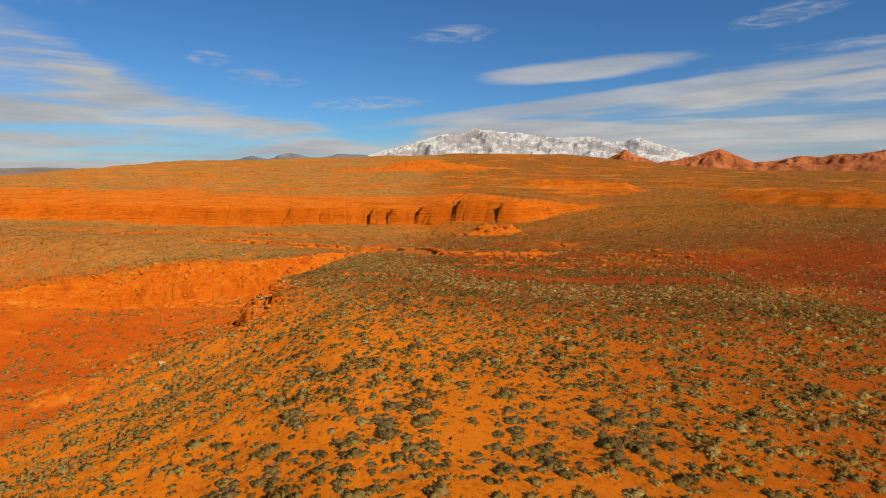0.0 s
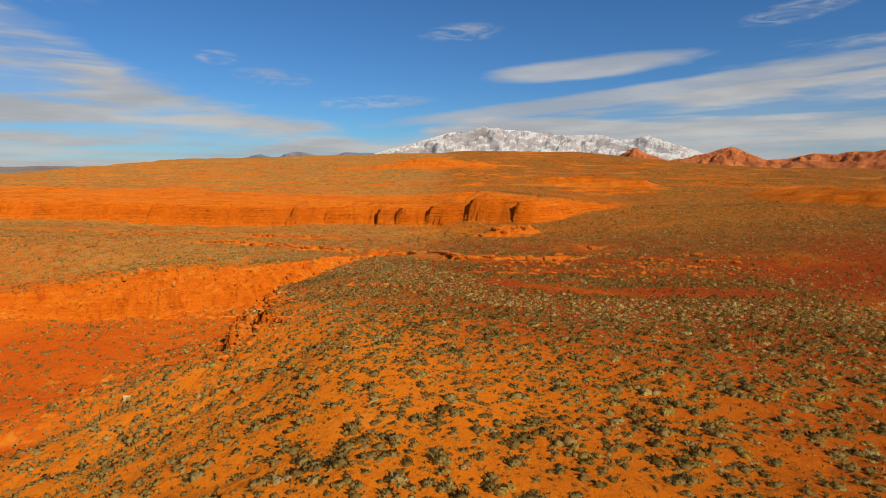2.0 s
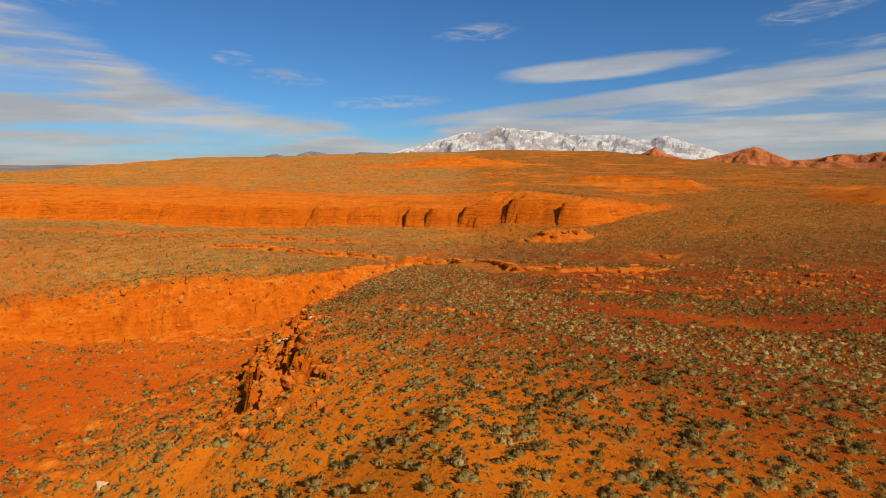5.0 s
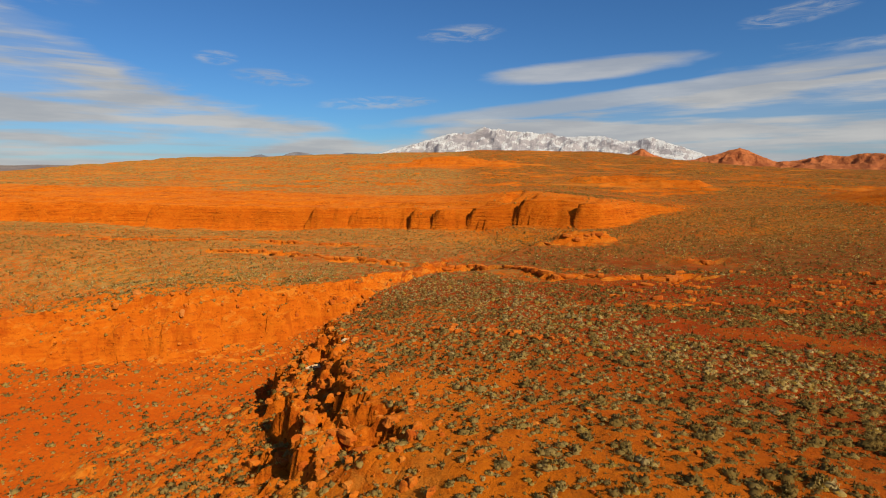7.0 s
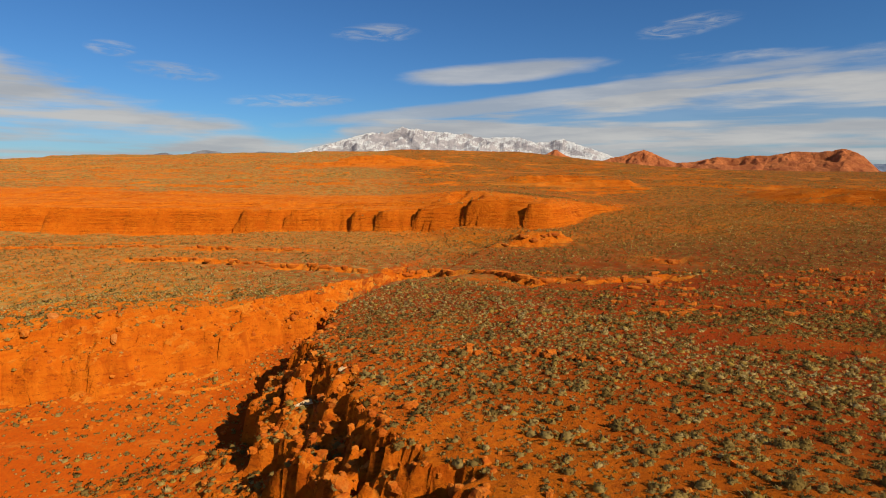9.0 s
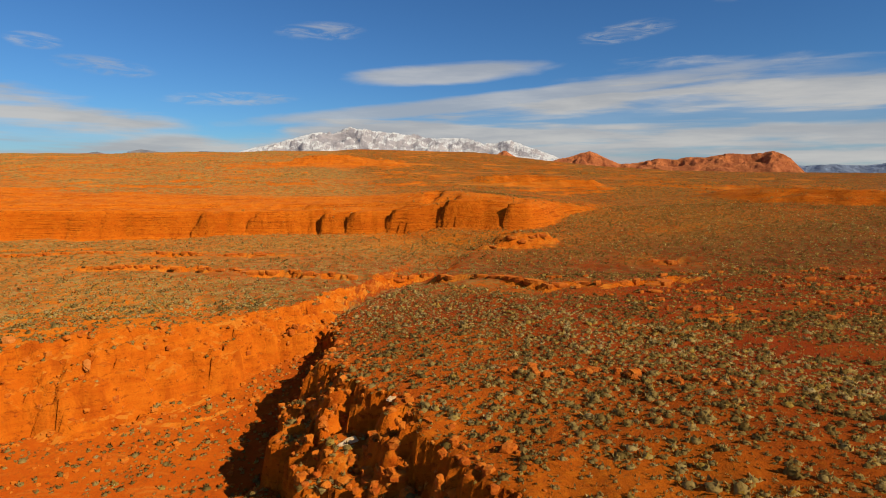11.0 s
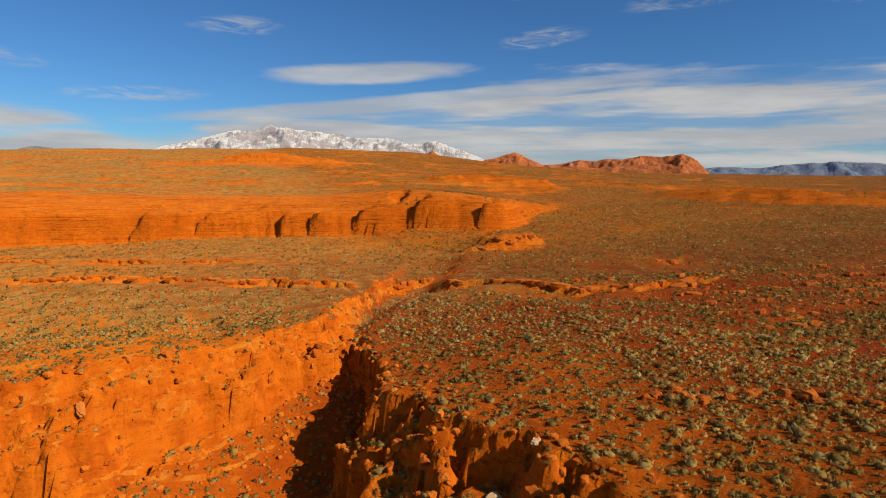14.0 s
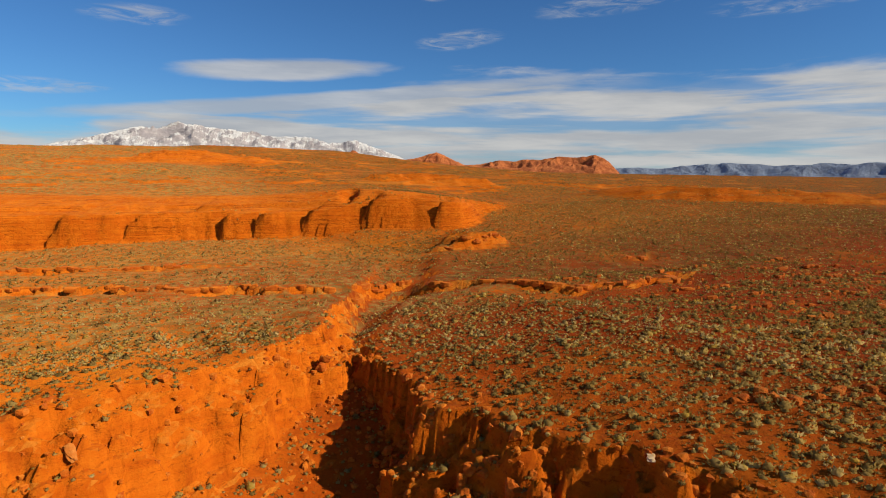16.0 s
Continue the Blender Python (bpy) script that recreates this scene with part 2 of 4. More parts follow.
def shrub_material():
    m, n = material("sage_leaves")
    tone = n.add("ShaderNodeAttribute", attribute_name="tone").outputs["Fac"]
    pick = n.add("ShaderNodeValToRGB")
    pick.color_ramp.elements[0].color = (0.215, 0.130, 0.032, 1)
    pick.color_ramp.elements[1].color = (0.600, 0.450, 0.190, 1)
    for p, c in ((0.35, (0.335, 0.217, 0.060, 1)), (0.62, (0.470, 0.325, 0.105, 1)), (0.80, (0.500, 0.310, 0.048, 1))):
        pick.color_ramp.elements.new(p).color = c
    n.plug(pick.inputs[0], tone)
    at = n.add("ShaderNodeNewGeometry").outputs["Position"]
    sprig = n.noise(at, 11, 4, 0.7)
    colour = n.mix(n.ramp(sprig, 0.38, 0.58, 0.22, 0), pick.outputs[0], n.mix(0.75, pick.outputs[0], (0.07, 0.045, 0.015)))
    leaf = n.add("ShaderNodeBsdfDiffuse")
    n.plug(leaf.inputs[0], colour)
    n.plug(leaf.inputs[2], n.bump(n.noise(at, 10, 6, 0.75), 0.5, 0.15))
    glow = n.add("ShaderNodeBsdfTranslucent")
    n.plug(glow.inputs[0], colour)
    both = n.add("ShaderNodeMixShader")
    both.inputs[0].default_value = 0.46
    n.plug(both.inputs[1], leaf.outputs[0])
    n.plug(both.inputs[2], glow.outputs[0])
    n.plug(n.add("ShaderNodeOutputMaterial").inputs[0], both.outputs[0])
    return m


def rock_material(name, dark, light, pale):
    m, n = material(name)
    geo = n.add("ShaderNodeNewGeometry")
    at = geo.outputs["Position"]
    rnd = n.add("ShaderNodeObjectInfo").outputs["Random"]
    beds = n.noise(n.stretch(at, 0.3, 0.3, 3.0), 1.0, 5, 0.6, 0.4)
    c = n.mix(n.ramp(beds, 0.3, 0.7), dark, light)
    c = n.mix(n.ramp(n.noise(at, 1.7, 5, 0.65), 0.45, 0.75, 0, 0.8), c, pale)
    c = n.mix(n.math("MULTIPLY", rnd, 0.35), c, dark)
    h = n.math("ADD", n.noise(at, 2.2, 8, 0.7), n.math("MULTIPLY", beds, 0.6))
    surface(n, c, 0.9, n.bump(h, 0.8, 0.2), 0.15)
    return m


GROUND = ground_material()
SHRUB = shrub_material()
ROCK = rock_material("orange_sandstone", (0.370, 0.066, 0.004), (0.520, 0.140, 0.008), (0.560, 0.215, 0.030))
TAN = rock_material("tan_sandstone", (0.44, 0.125, 0.016), (0.52, 0.19, 0.035), (0.55, 0.235, 0.06))
PALE = rock_material("pale_sandstone", (0.46, 0.26, 0.10), (0.62, 0.47, 0.29), (0.66, 0.56, 0.40))


def far_material(name, low, high, scale, cover=None, edge=(0.45, 0.6), bed=1.0):
    """A far range: two rock tones in beds, with a cover (snow) where it is not too steep."""
    m, n = material(name)
    geo = n.add("ShaderNodeNewGeometry")
    at = geo.outputs["Position"]
    c = n.mix(n.ramp(n.noise(n.stretch(at, scale, scale, scale * 3 * bed), 1.0, 6, 0.65, 0.3), 0.35, 0.65), low, high)
    if cover:
        nz = n.add("ShaderNodeSeparateXYZ")
        n.plug(nz.inputs[0], geo.outputs["True Normal"])
        lie = n.math("ADD", nz.outputs[2], n.math("MULTIPLY", n.math("SUBTRACT", n.noise(at, scale * 2.5, 6, 0.7), 0.5), 0.7))
        c = n.mix(n.ramp(lie, *edge), c, cover)
    surface(n, c, 0.95, n.bump(n.noise(at, scale * 6, 6, 0.65), 0.6, 0.25 / scale), 0.05)
    return m


SNOW = far_material("snowy_mountain", (0.27, 0.255, 0.28), (0.37, 0.345, 0.355), 0.008, (0.56, 0.57, 0.585), (0.68, 0.95))
RED_RIDGE = far_material("far_red_sandstone", (0.335, 0.100, 0.038), (0.500, 0.165, 0.055), 0.02)
# Distance haze is put into the colour here: pale blue instead of rock tones.
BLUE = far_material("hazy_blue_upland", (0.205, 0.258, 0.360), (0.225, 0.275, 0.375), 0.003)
SLATE = far_material("slate_hill", (0.125, 0.13, 0.155), (0.19, 0.185, 0.20), 0.008, None)
MESA = far_material("dark_mesa", (0.125, 0.105, 0.12), (0.20, 0.165, 0.15), 0.008, None)

# ---- the lie of the land ----
def lattice(ix, iy, seed):
    h = (ix * 374761393 + iy * 668265263 + seed * 1274126177) & 0xFFFFFFFF
    h = ((h ^ (h >> 13)) * 1274126177) & 0xFFFFFFFF
    return ((h ^ (h >> 16)) & 0xFFFF) * (2 * math.pi / 65536)


def grain(x, y, seed=0):
    """Gradient noise, about -1 to 1."""
    x0, y0 = np.floor(x).astype(np.int64), np.floor(y).astype(np.int64)
    fx, fy = x - x0, y - y0
    ux, uy = fx * fx * fx * (fx * (fx * 6 - 15) + 10), fy * fy * fy * (fy * (fy * 6 - 15) + 10)

    def corner(i, j):
        a = lattice(x0 + i, y0 + j, seed)
        return np.cos(a) * (fx - i) + np.sin(a) * (fy - j)

    a = corner(0, 0) * (1 - ux) + corner(1, 0) * ux
    b = corner(0, 1) * (1 - ux) + corner(1, 1) * ux
    return (a * (1 - uy) + b * uy) * 1.5


def rough(x, y, size, seed=0, octaves=4, gain=0.5):
    z, amp = 0.0, 1.0
    for i in range(octaves):
        z = z + amp * grain(x / size + 13.7 * i, y / size - 7.3 * i, seed + i)
        size, amp = size * 0.48, amp * gain
    return z


def ss(a, b, v):
    t = np.clip((v - a) / (b - a), 0, 1)
    return t * t * (3 - 2 * t)


def beside(x, y, line):
    """Distance from a line, positive on its left."""
    best, sign = np.full(x.shape, 1e9), np.ones(x.shape)
    for (ax, ay), (bx, by) in zip(line, line[1:]):
        dx, dy = bx - ax, by - ay
        t = np.clip(((x - ax) * dx + (y - ay) * dy) / (dx * dx + dy * dy), 0, 1)
        d = np.hypot(x - ax - t * dx, y - ay - t * dy)
        s = np.where(dx * (y - ay) - dy * (x - ax) >= 0, 1.0, -1.0)
        near = d < best - 1e-6
        best, sign = np.where(near, d, best), np.where(near, s, sign)
    return best * sign


def upper(a, b, k):
    """The higher of two heights, rounded over k."""
    h = np.clip(0.5 + 0.5 * (a - b) / k, 0, 1)
    return b + (a - b) * h + k * h * (1 - h)


def blocks(x, y, size, seed):
    """Broken ground: for each block of about that size a value, the gap to its edge, and its middle."""
    x, y = x / size, y / size
    sx, sy = x, y
    ix, iy = np.floor(x).astype(np.int64), np.floor(y).astype(np.int64)
    one, two, mark = np.full(x.shape, 9.0), np.full(x.shape, 9.0), np.zeros(x.shape)
    for i in (-1, 0, 1):
        for j in (-1, 0, 1):
            a, b = lattice(ix + i, iy + j, seed) / (2 * math.pi), lattice(ix + i, iy + j, seed + 7) / (2 * math.pi)
            d = np.hypot(ix + i + a - x, iy + j + b - y)
            first = d < one
            two = np.where(first, one, np.minimum(two, d))
            mark = np.where(first, lattice(ix + i, iy + j, seed + 13) / (2 * math.pi), mark)
            sx, sy = np.where(first, ix + i + a, sx), np.where(first, iy + j + b, sy)
            one = np.where(first, d, one)
    return mark, (two - one) * size, sx * size, sy * size


RIM = [(1, -60), (-3, 15), (-6.5, 30), (-8.5, 44), (-9.8, 51.5), (-13.5, 56), (-18, 60.5), (-20, 65), (-21.8, 70), (-22.8, 74), (-23.7, 77.5), (-23.3, 79.5), (-24.4, 81.5), (-26, 85), (-26.6, 88.5), (-27.4, 91), (-28.2, 93.5), (-27.6, 95.5), (-26.2, 98), (-25.8, 103.5), (-26.6, 107), (-23.5, 112), (-14, 122), (-5, 132), (3, 148), (16, 166)]
WALL = [(-600, 190), (-140, 102), (-100, 95.5), (-79, 96), (-65, 99.6), (-55, 101), (-48, 102.2), (-42, 103.7), (-36, 106.4), (-32, 109.5), (-29, 114), (-24, 124), (-17, 134), (-11, 144), (-4, 158), (8, 173)]
CLIFF = [(-700, 330), (-260, 236), (-180, 220), (-110, 211), (-70, 204), (-40, 199), (-22, 195), (-8, 190), (0, 186), (9, 180), (17, 175.5), (24, 175), (32, 180), (45, 195), (70, 212), (110, 222), (170, 226), (300, 240), (700, 260)]
LEDGES = [([(-64, 150), (-50, 145), (-37, 138.5), (-24, 130.5), (-14, 131.5), (-7, 134)], 1.0), ([(-11, 127), (-5, 118.5), (0, 109.5), (9, 108), (20, 111)], 1.1),
          ([(-110, 178), (-75, 174), (-61, 169.5), (-46, 161.5), (-30, 158)], 1.0), ([(14, 124), (22, 123), (31, 126)], 0.5), ([(6, 150), (12, 147), (20, 149)], 0.6),
          ([(-6, 91), (4, 90), (16, 92), (28, 95)], 0.2), ([(-200, 182), (-120, 186), (-75, 190)], 0.7)]


OUTCROP = [(100, 222), (126, 203), (142, 186), (165, 168), (200, 150)]
# where the cliff steps forward, west to east: place along it, depth of the step, and how far up it starts and ends
TEETH = [(-205, 2.0, 0, 9), (-168, 2.2, 8, 20), (-143, 1.6, 0, 5), (-114, 2.0, 0, 5), (-92, 1.4, 0, 4), (-73, 3.4, 9, 26), (-61, 1.7, 0, 4), (-47, 1.6, 0, 4), (-38, 3.4, 8, 24), (-27.5, 3.2, 0, 4), (-20, 3.4, 0, 5),
         (-10, 4.4, 0, 5), (1, 7.0, 2.0, 20), (8, 1.6, 5, 12), (18.4, 6.5, 0, 9), (36, 0.0, 0, 9)]


def forward(u, c):
    """How far the cliff stands out: a sharp step, then a long rounded return."""
    out = np.zeros(u.shape)
    for (a, deep, lo, hi), (b, *_) in zip(TEETH, TEETH[1:]):
        t = (u - a) / max(b - a, 9.0)
        m = (t >= 0) & (t < 1)
        out = np.where(m, np.maximum(out, deep * ss(0, 0.9, u - a) * (1 - np.clip(t, 0, 1) ** 1.6) * ss(lo - 1.2, lo + 0.4, c) * ss(hi + 2.0, hi - 0.5, c)), out)
    return out


def height(x, y):
    wob = rough(x, y, 22, 3, 3)
    # the plateau that the flight crosses
    r = np.interp(y, [-400, 0, 22, 33, 45, 55, 62, 75, 91, 105, 125, 160, 190, 215], [7, 6.2, 5.4, 4.6, 4.0, 3.0, 2.2, 1.3, 0.5, -0.5, -1.1, -1.6, -0.2, 1.2])
    r = r + 0.022 * np.clip(x - 20, 0, 45) * ss(100, 130, y) - 0.042 * np.clip(x, -1, 50) * ss(125, 85, y) + 0.35 * wob
    r = r - (0.11 + np.clip(0.0026 * (y - 80), 0, 0.08)) * np.clip(-8 - x, 0, 24) * ss(35, 55, y) * ss(128, 108, y) - 2.8 * ss(8, -34, x) * ss(112, 132, y)
    r = r + 0.034 * np.clip(x - 55, 0, 90) * ss(90, 130, y)
    # the canyon floor
    f = np.interp(y, [-400, 0, 40, 56, 76, 90, 98, 104, 112, 132, 150, 170], [-6, -7, -9.5, -10.4, -12.2, -9.8, -8.9, -7.4, -5.6, -3.7, -2.4, -1.2])
    f = f + 0.5 * rough(x, y, 14, 8, 4) + 1.5 * ss(-60, -75, x) * ss(80, 92, y)
    g = beside(x, y, WALL)
    f = f - 9 * ss(1, 14, g) - 7 * ss(150, 168, y)
    # its eastern side: a scree flank that turns into a broken rim with a lower bench
    d = -beside(x, y, RIM)
    crag = ss(55, 60, y) * ss(114, 108, y)
    notch = np.abs(grain(x / 6.0 + 0.2 * y, y / 3.6, 23))
    jag = 0.35 * rough(x, y, 6, 21, 2) + 2.4 * (0.26 - np.minimum(notch, 0.6)) * (1 - 0.6 * ss(89, 94, y))
    small, gap2, sx, sy = blocks(x, y, 0.85, 151)
    big, gap, bx, by = blocks(x, y, 1.9, 141)
    # blocks keep the level of their middles
    whole = crag * ss(14, 9, np.abs(d))
    shift = np.where(whole > 0, 0.55 * (-beside(bx, by, RIM) - d) + 0.40 * (-beside(sx, sy, RIM) - d), 0)
    e0 = np.maximum(0, -(d + whole * shift + crag * (jag + 0.5 * (small - 0.5)) + (1 - crag) * 1.2 * wob))
    zone = crag * ss(1.0, 2.0, -d) * ss(11, 7, -d)
    e = np.maximum(0, e0 + zone * (big - 0.5) * 0.7)
    flank = np.interp(e, [0, 2, 5, 10, 16, 21, 30, 45, 60], [0, 0.6, 1.9, 4.1, 6.7, 8.8, 11.8, 16.5, 21]) * np.interp(y, [22, 42], [0.72, 1.0]) + 0.30 * np.abs(grain(x / 4, y / 4, 29)) * ss(2, 6, e)
    # a scarp with a rift at its foot, a bench of rubble, and a lower scarp
    scarp = np.interp(y, [56, 61, 66, 80, 88, 93, 97], [0.5, 1.3, 2.2, 2.4, 2.2, 2.4, 5.0])
    edge = np.interp(y, [60, 71, 80, 85, 90, 95, 99], [2.8, 3.5, 5.3, 4.6, 3.2, 2.4, 1.4]) + 0.8 * grain(x / 3, y / 3, 28) + 0.7 * (0.3 - np.abs(grain(x / 1.6, y / 1.9, 24)))
    lower = np.interp(y, [60, 65, 72, 80, 84, 88, 95, 99], [0.2, 0.6, 1.1, 1.6, 2.3, 4.6, 4.6, 1.5])
    past = e - edge
    ledge = np.interp(e0, [0, 0.12, 0.65, 0.8, 1.25, 1.4, 2.0], [0, 0.32, 0.40, 0.68, 0.76, 0.95, 1.0])
    ledge = ledge + (ss(0, 0.45, e0) - ledge) * ss(0.0, 0.35, grain(x / 4.1, y / 4.1 + 4, 22))
    broken = scarp * ledge + np.interp(e, [0.5, 6], [0, 0.9]) + lower * ss(-0.1, 0.5, past) + np.interp(past, [0, 4, 9, 16, 25, 45], [0, 1.0, 2.3, 4.6, 7.6, 14])
    mound = ss(-0.15, 0.3, grain(x / 4.2 + 5, y / 4.2, 38)) * ss(0.3, 1.1, e0) * ss(4.2, 2.2, e0) * ss(92, 85, y)
    broken = broken - (1.0 + 0.6 * ss(74, 80, y)) * mound
    rift1 = e0 + 0.45 * grain(x / 1.7, y / 1.7, 37)
    broken = broken + ss(0, 0.35, e0) * (0.6 * np.exp(-((rift1 - 1.0) / 0.55) ** 2) * (1 - mound) * ss(98, 94, y) + 0.8 * np.exp(-((past - 0.9) / 0.5) ** 2) * ss(64, 74, y) * ss(-0.35, 0.1, grain(x / 6, y / 6 + 2, 40)) * ss(97, 92, y))
    bench = zone * ss(0.3, 0.1, past)
    broken = broken + bench * (1.1 * ss(0.30, 0.05, gap) * ss(0.35, 0.6, big) - 0.5 * (big - 0.45) + 0.22 * ss(0.2, 0.0, gap2) * (small - 0.2) - 0.35 * rough(x, y, 2.4, 35, 3)) + (zone - bench) * (0.4 * ss(0.25, 0.05, gap) + 0.25 * rough(x, y, 2.4, 36, 3))
    gully = 0.8 * ss(0, 4, e) + 0.16 * e
    drop = flank * (1 - crag) + broken * crag
    drop = np.where(y > 105, drop * ss(113, 105, y) + gully * (1 - ss(113, 105, y)), drop)
    east = upper(r - drop, f, 0.8)
    # its northern side: a lit wall of lumpy rock under a bushy bench
    b = np.interp(y, [60, 95, 105, 120, 140, 165, 190], [-2.2, -2.2, -1.6, -2.1, -2.8, -3.6, -4.0]) + 0.3 * wob
    b = b - 0.13 * np.clip(-52 - x, 0, 40) * ss(140, 108, y)
    b = b - 1.4 * ss(-48, -66, x) * ss(-135, -110, x) * ss(168, 190, y)
    lump = ss(130, 112, y)
    slab, rift, lx, ly = blocks(x * 0.55, y, 1.5, 161)
    g = g + lump * ss(12, 8, np.abs(g)) * 0.5 * (beside(lx / 0.55, ly, WALL) - g)
    e2 = np.maximum(0, -(g + lump * (1.0 * rough(x, y, 9, 41, 3) + 0.5 * np.abs(grain(x / 2.4, y / 2.4, 45)))))
    # a stepped upper slope, a sheer lower band with joints, and talus
    joint = np.abs(grain(x / 2.6 + 0.25 * y, y / 6, 46))
    e3 = e2 + 1.5 * np.exp(-((x + 33) / 4) ** 2) * ss(0.5, 2, e2) + 0.7 * rough(x, y, 7, 42, 2) + 0.8 * (0.25 - np.minimum(joint, 0.5)) * ss(2.0, 4, e2)
    down = np.interp(e3, [0, 0.5, 3.3, 3.8, 4.5, 5.1, 8, 11, 20, 40], [0, 0.7, 2.7, 3.2, 5.7, 6.4, 7.5, 8.5, 11.5, 20]) + 0.10 * np.clip(-58 - x, 0, 20) * ss(5, 2, e2) * ss(0, 1, e2) * 0.6
    step = ss(0.4, 1.2, e2) * ss(6.0, 4.6, e3)
    down = down + step * (0.35 * np.abs(grain(x / 2.3, y / 2.3, 47)) + (small - 0.5) * 0.65 + (slab - 0.5) * 0.8 + 0.35 * ss(0.22, 0.0, rift) * ss(0.4, 0.7, slab) + 0.2 * rough(x, y, 1.5, 49, 3)) + ss(5, 6, e3) * 0.3 * rough(x, y, 3, 50, 3)
    bed2 = (b - down) / 0.9 + 0.8 * rough(x, y, 12, 137, 3)
    part2 = bed2 - np.floor(bed2)
    down = down - 0.6 * (ss(0.0, 0.3, part2) - part2) * ss(0.3, 1.5, e2) * ss(6.0, 4.8, e3) * ss(-0.3, 0.2, rough(x, y, 7, 139, 2))
    down = down * lump + (0.8 * ss(0, 3, e2) + 0.22 * e2) * (1 - lump)
    north = upper(b - down, f, 0.8)
    z = np.maximum(east, north)
    # a flat shelf on the rim
    pad = np.hypot(x + 26.6, (y - 79.6) * 0.9)
    z = z + (-3.0 - z) * ss(2.0, 1.1, pad)
    # the long cliff of rounded buttresses, and the hill over it
    t = np.interp(y, [150, 200, 225, 260, 300, 350, 420, 600, 680, 900, 1600, 5200], [3, 4.6, 5.4, 8.6, 10.3, 12.6, 18.5, 33, 33, 20, 6, 0])
    side = np.interp(x, [-700, -490, -363, -330, -285, -220, 28, 134, 228, 321, 500], [-0.15, -0.10, 0.15, 0.42, 0.74, 0.74, 1, 0.96, 0.6, 0.36, 0.30])
    t = 5 + (t - 5) * np.where(t > 5, side, 1) + ss(230, 330, y) * 0.9 * rough(x, y, 60, 51, 4) - 2.2 * ss(38, 70, x) * ss(300, 225, y) + 3.0 * np.exp(-((x - 13) / 20) ** 2) * ss(255, 208, y)
    c = beside(x, y, CLIFF)
    west = ss(45, 25, x)
    foot = np.interp(x, [-140, -70, -47, -22, -9, 5, 20, 30], [-4.4, -5.6, -4.0, -3.5, -2.9, -1.1, -1.1, -1.4]) - 0.16 * np.clip(-c, 0, 80) + 0.5 * rough(x, y, 9, 59, 3)
    z = np.where(c < 0, upper(z, foot * west + z * (1 - west), 0.8), np.maximum(z, foot * west + z * (1 - west)))
    u = x - 1.25 * np.clip(c, -5, 6) - 0.4 * np.clip(c - 6, 0, 40) + 1.4 * rough(x, y, 9, 60, 3)
    c = c + west * (forward(u, c) - 1.2 + 1.4 * rough(x, y, 13, 61, 2) + 0.6 * np.abs(rough(x, y, 5, 64, 3)) + 2.0 * np.abs(grain(u / 6.5, c / 9, 63))) + (1 - west) * 3 * rough(x, y, 14, 66, 3)
    wide = np.interp(x, [-300, -60, -20, 0, 15, 40, 90], [27, 26, 24, 18, 14, 9, 7])
    low = np.interp(x, [-60, -30, 0, 40], [0.64, 0.60, 0.56, 0.5])
    q = np.clip(c / 4.2, 0, 1)
    rise = low * (1 - (1 - q) ** 1.8) + (1 - low) * (1 - (1 - np.clip(c / wide, 0, 1)) ** 1.5)
    stair = rise + 0.026 * np.sin(rise * 40 + 2.5 * wob) * ss(0, 0.15, rise) * ss(1, 0.8, rise)
    z = z + (np.maximum(t, z) - z) * np.where(c > 0, stair, 0)
    # the hollow behind the boldest buttress
    o = np.hypot((x - 0.42 * (y - 198) - 4.5) / 2.6, (y - 198) / 6.5) + 0.2 * rough(x, y, 3, 70, 2)
    z = z - 2.2 * ss(1.15, 0.5, o)
    # a low block of bedded rock before the cliff's end
    o = np.maximum(np.abs(x - 15 - 0.3 * (y - 154)) / 6.0, np.abs(y - 154) / 3.6) + 0.30 * rough(x, y, 4, 72, 4)
    z = z + 0.9 * ss(1.05, 0.93, o) + 0.9 * ss(0.85, 0.72, o) + 0.4 * ss(0.6, 0.5, o)
    # low ledges with a cap of harder rock
    for line, tall in LEDGES:
        q = beside(x, y, line) + 2.2 * rough(x, y, 9, 71, 4)
        near = ss(26, 4, np.abs(q)) * (0.45 + 0.55 * ss(-0.35, 0.1, grain(x / 11, y / 11, 73)))
        z = z - 1.0 * tall * near * np.where(q < 0, np.exp(np.minimum(q, 0) / 6), 1 - ss(0, 0.6, q))
    # red outcrops on the right and in the hill
    o = np.abs(beside(x, y, OUTCROP) + 4 * rough(x, y, 16, 81, 3))
    z = z + (1.6 * np.exp(-(o / 16) ** 2) + 1.5 * ss(12, 9.5, o) + 1.2 * ss(6.5, 4.5, o)) * ss(106, 126, x) * (1 + 0.25 * grain(x / 9, y / 9, 83))
    o = np.abs(beside(x, y, [(46, 266), (62, 263), (84, 256)])) + 3 * grain(x / 6, y / 6, 84)
    z = z + 3.2 * np.exp(-(o / 6) ** 2)
    o = np.hypot((x + 10) / 2.2, y - 405) + 8 * rough(x, y, 18, 86, 3)
    z = z + 5.0 * np.exp(-(o / 16) ** 2)
    o = np.hypot((x + 40) / 3, y - 355) + 8 * rough(x, y, 18, 87, 3)
    z = z + 1.0 * np.exp(-(o / 14) ** 2)
    # thin beds that step out of the hill and the benches
    bed = z / 1.5 + 1.3 * rough(x, y, 45, 131, 3)
    part = bed - np.floor(bed)
    z = z + 1.15 * (ss(0.0, 0.22, part) - part) * ss(215, 250, y) * ss(700, 500, y) * ss(-0.35, 0.15, rough(x, y, 40, 135, 3))
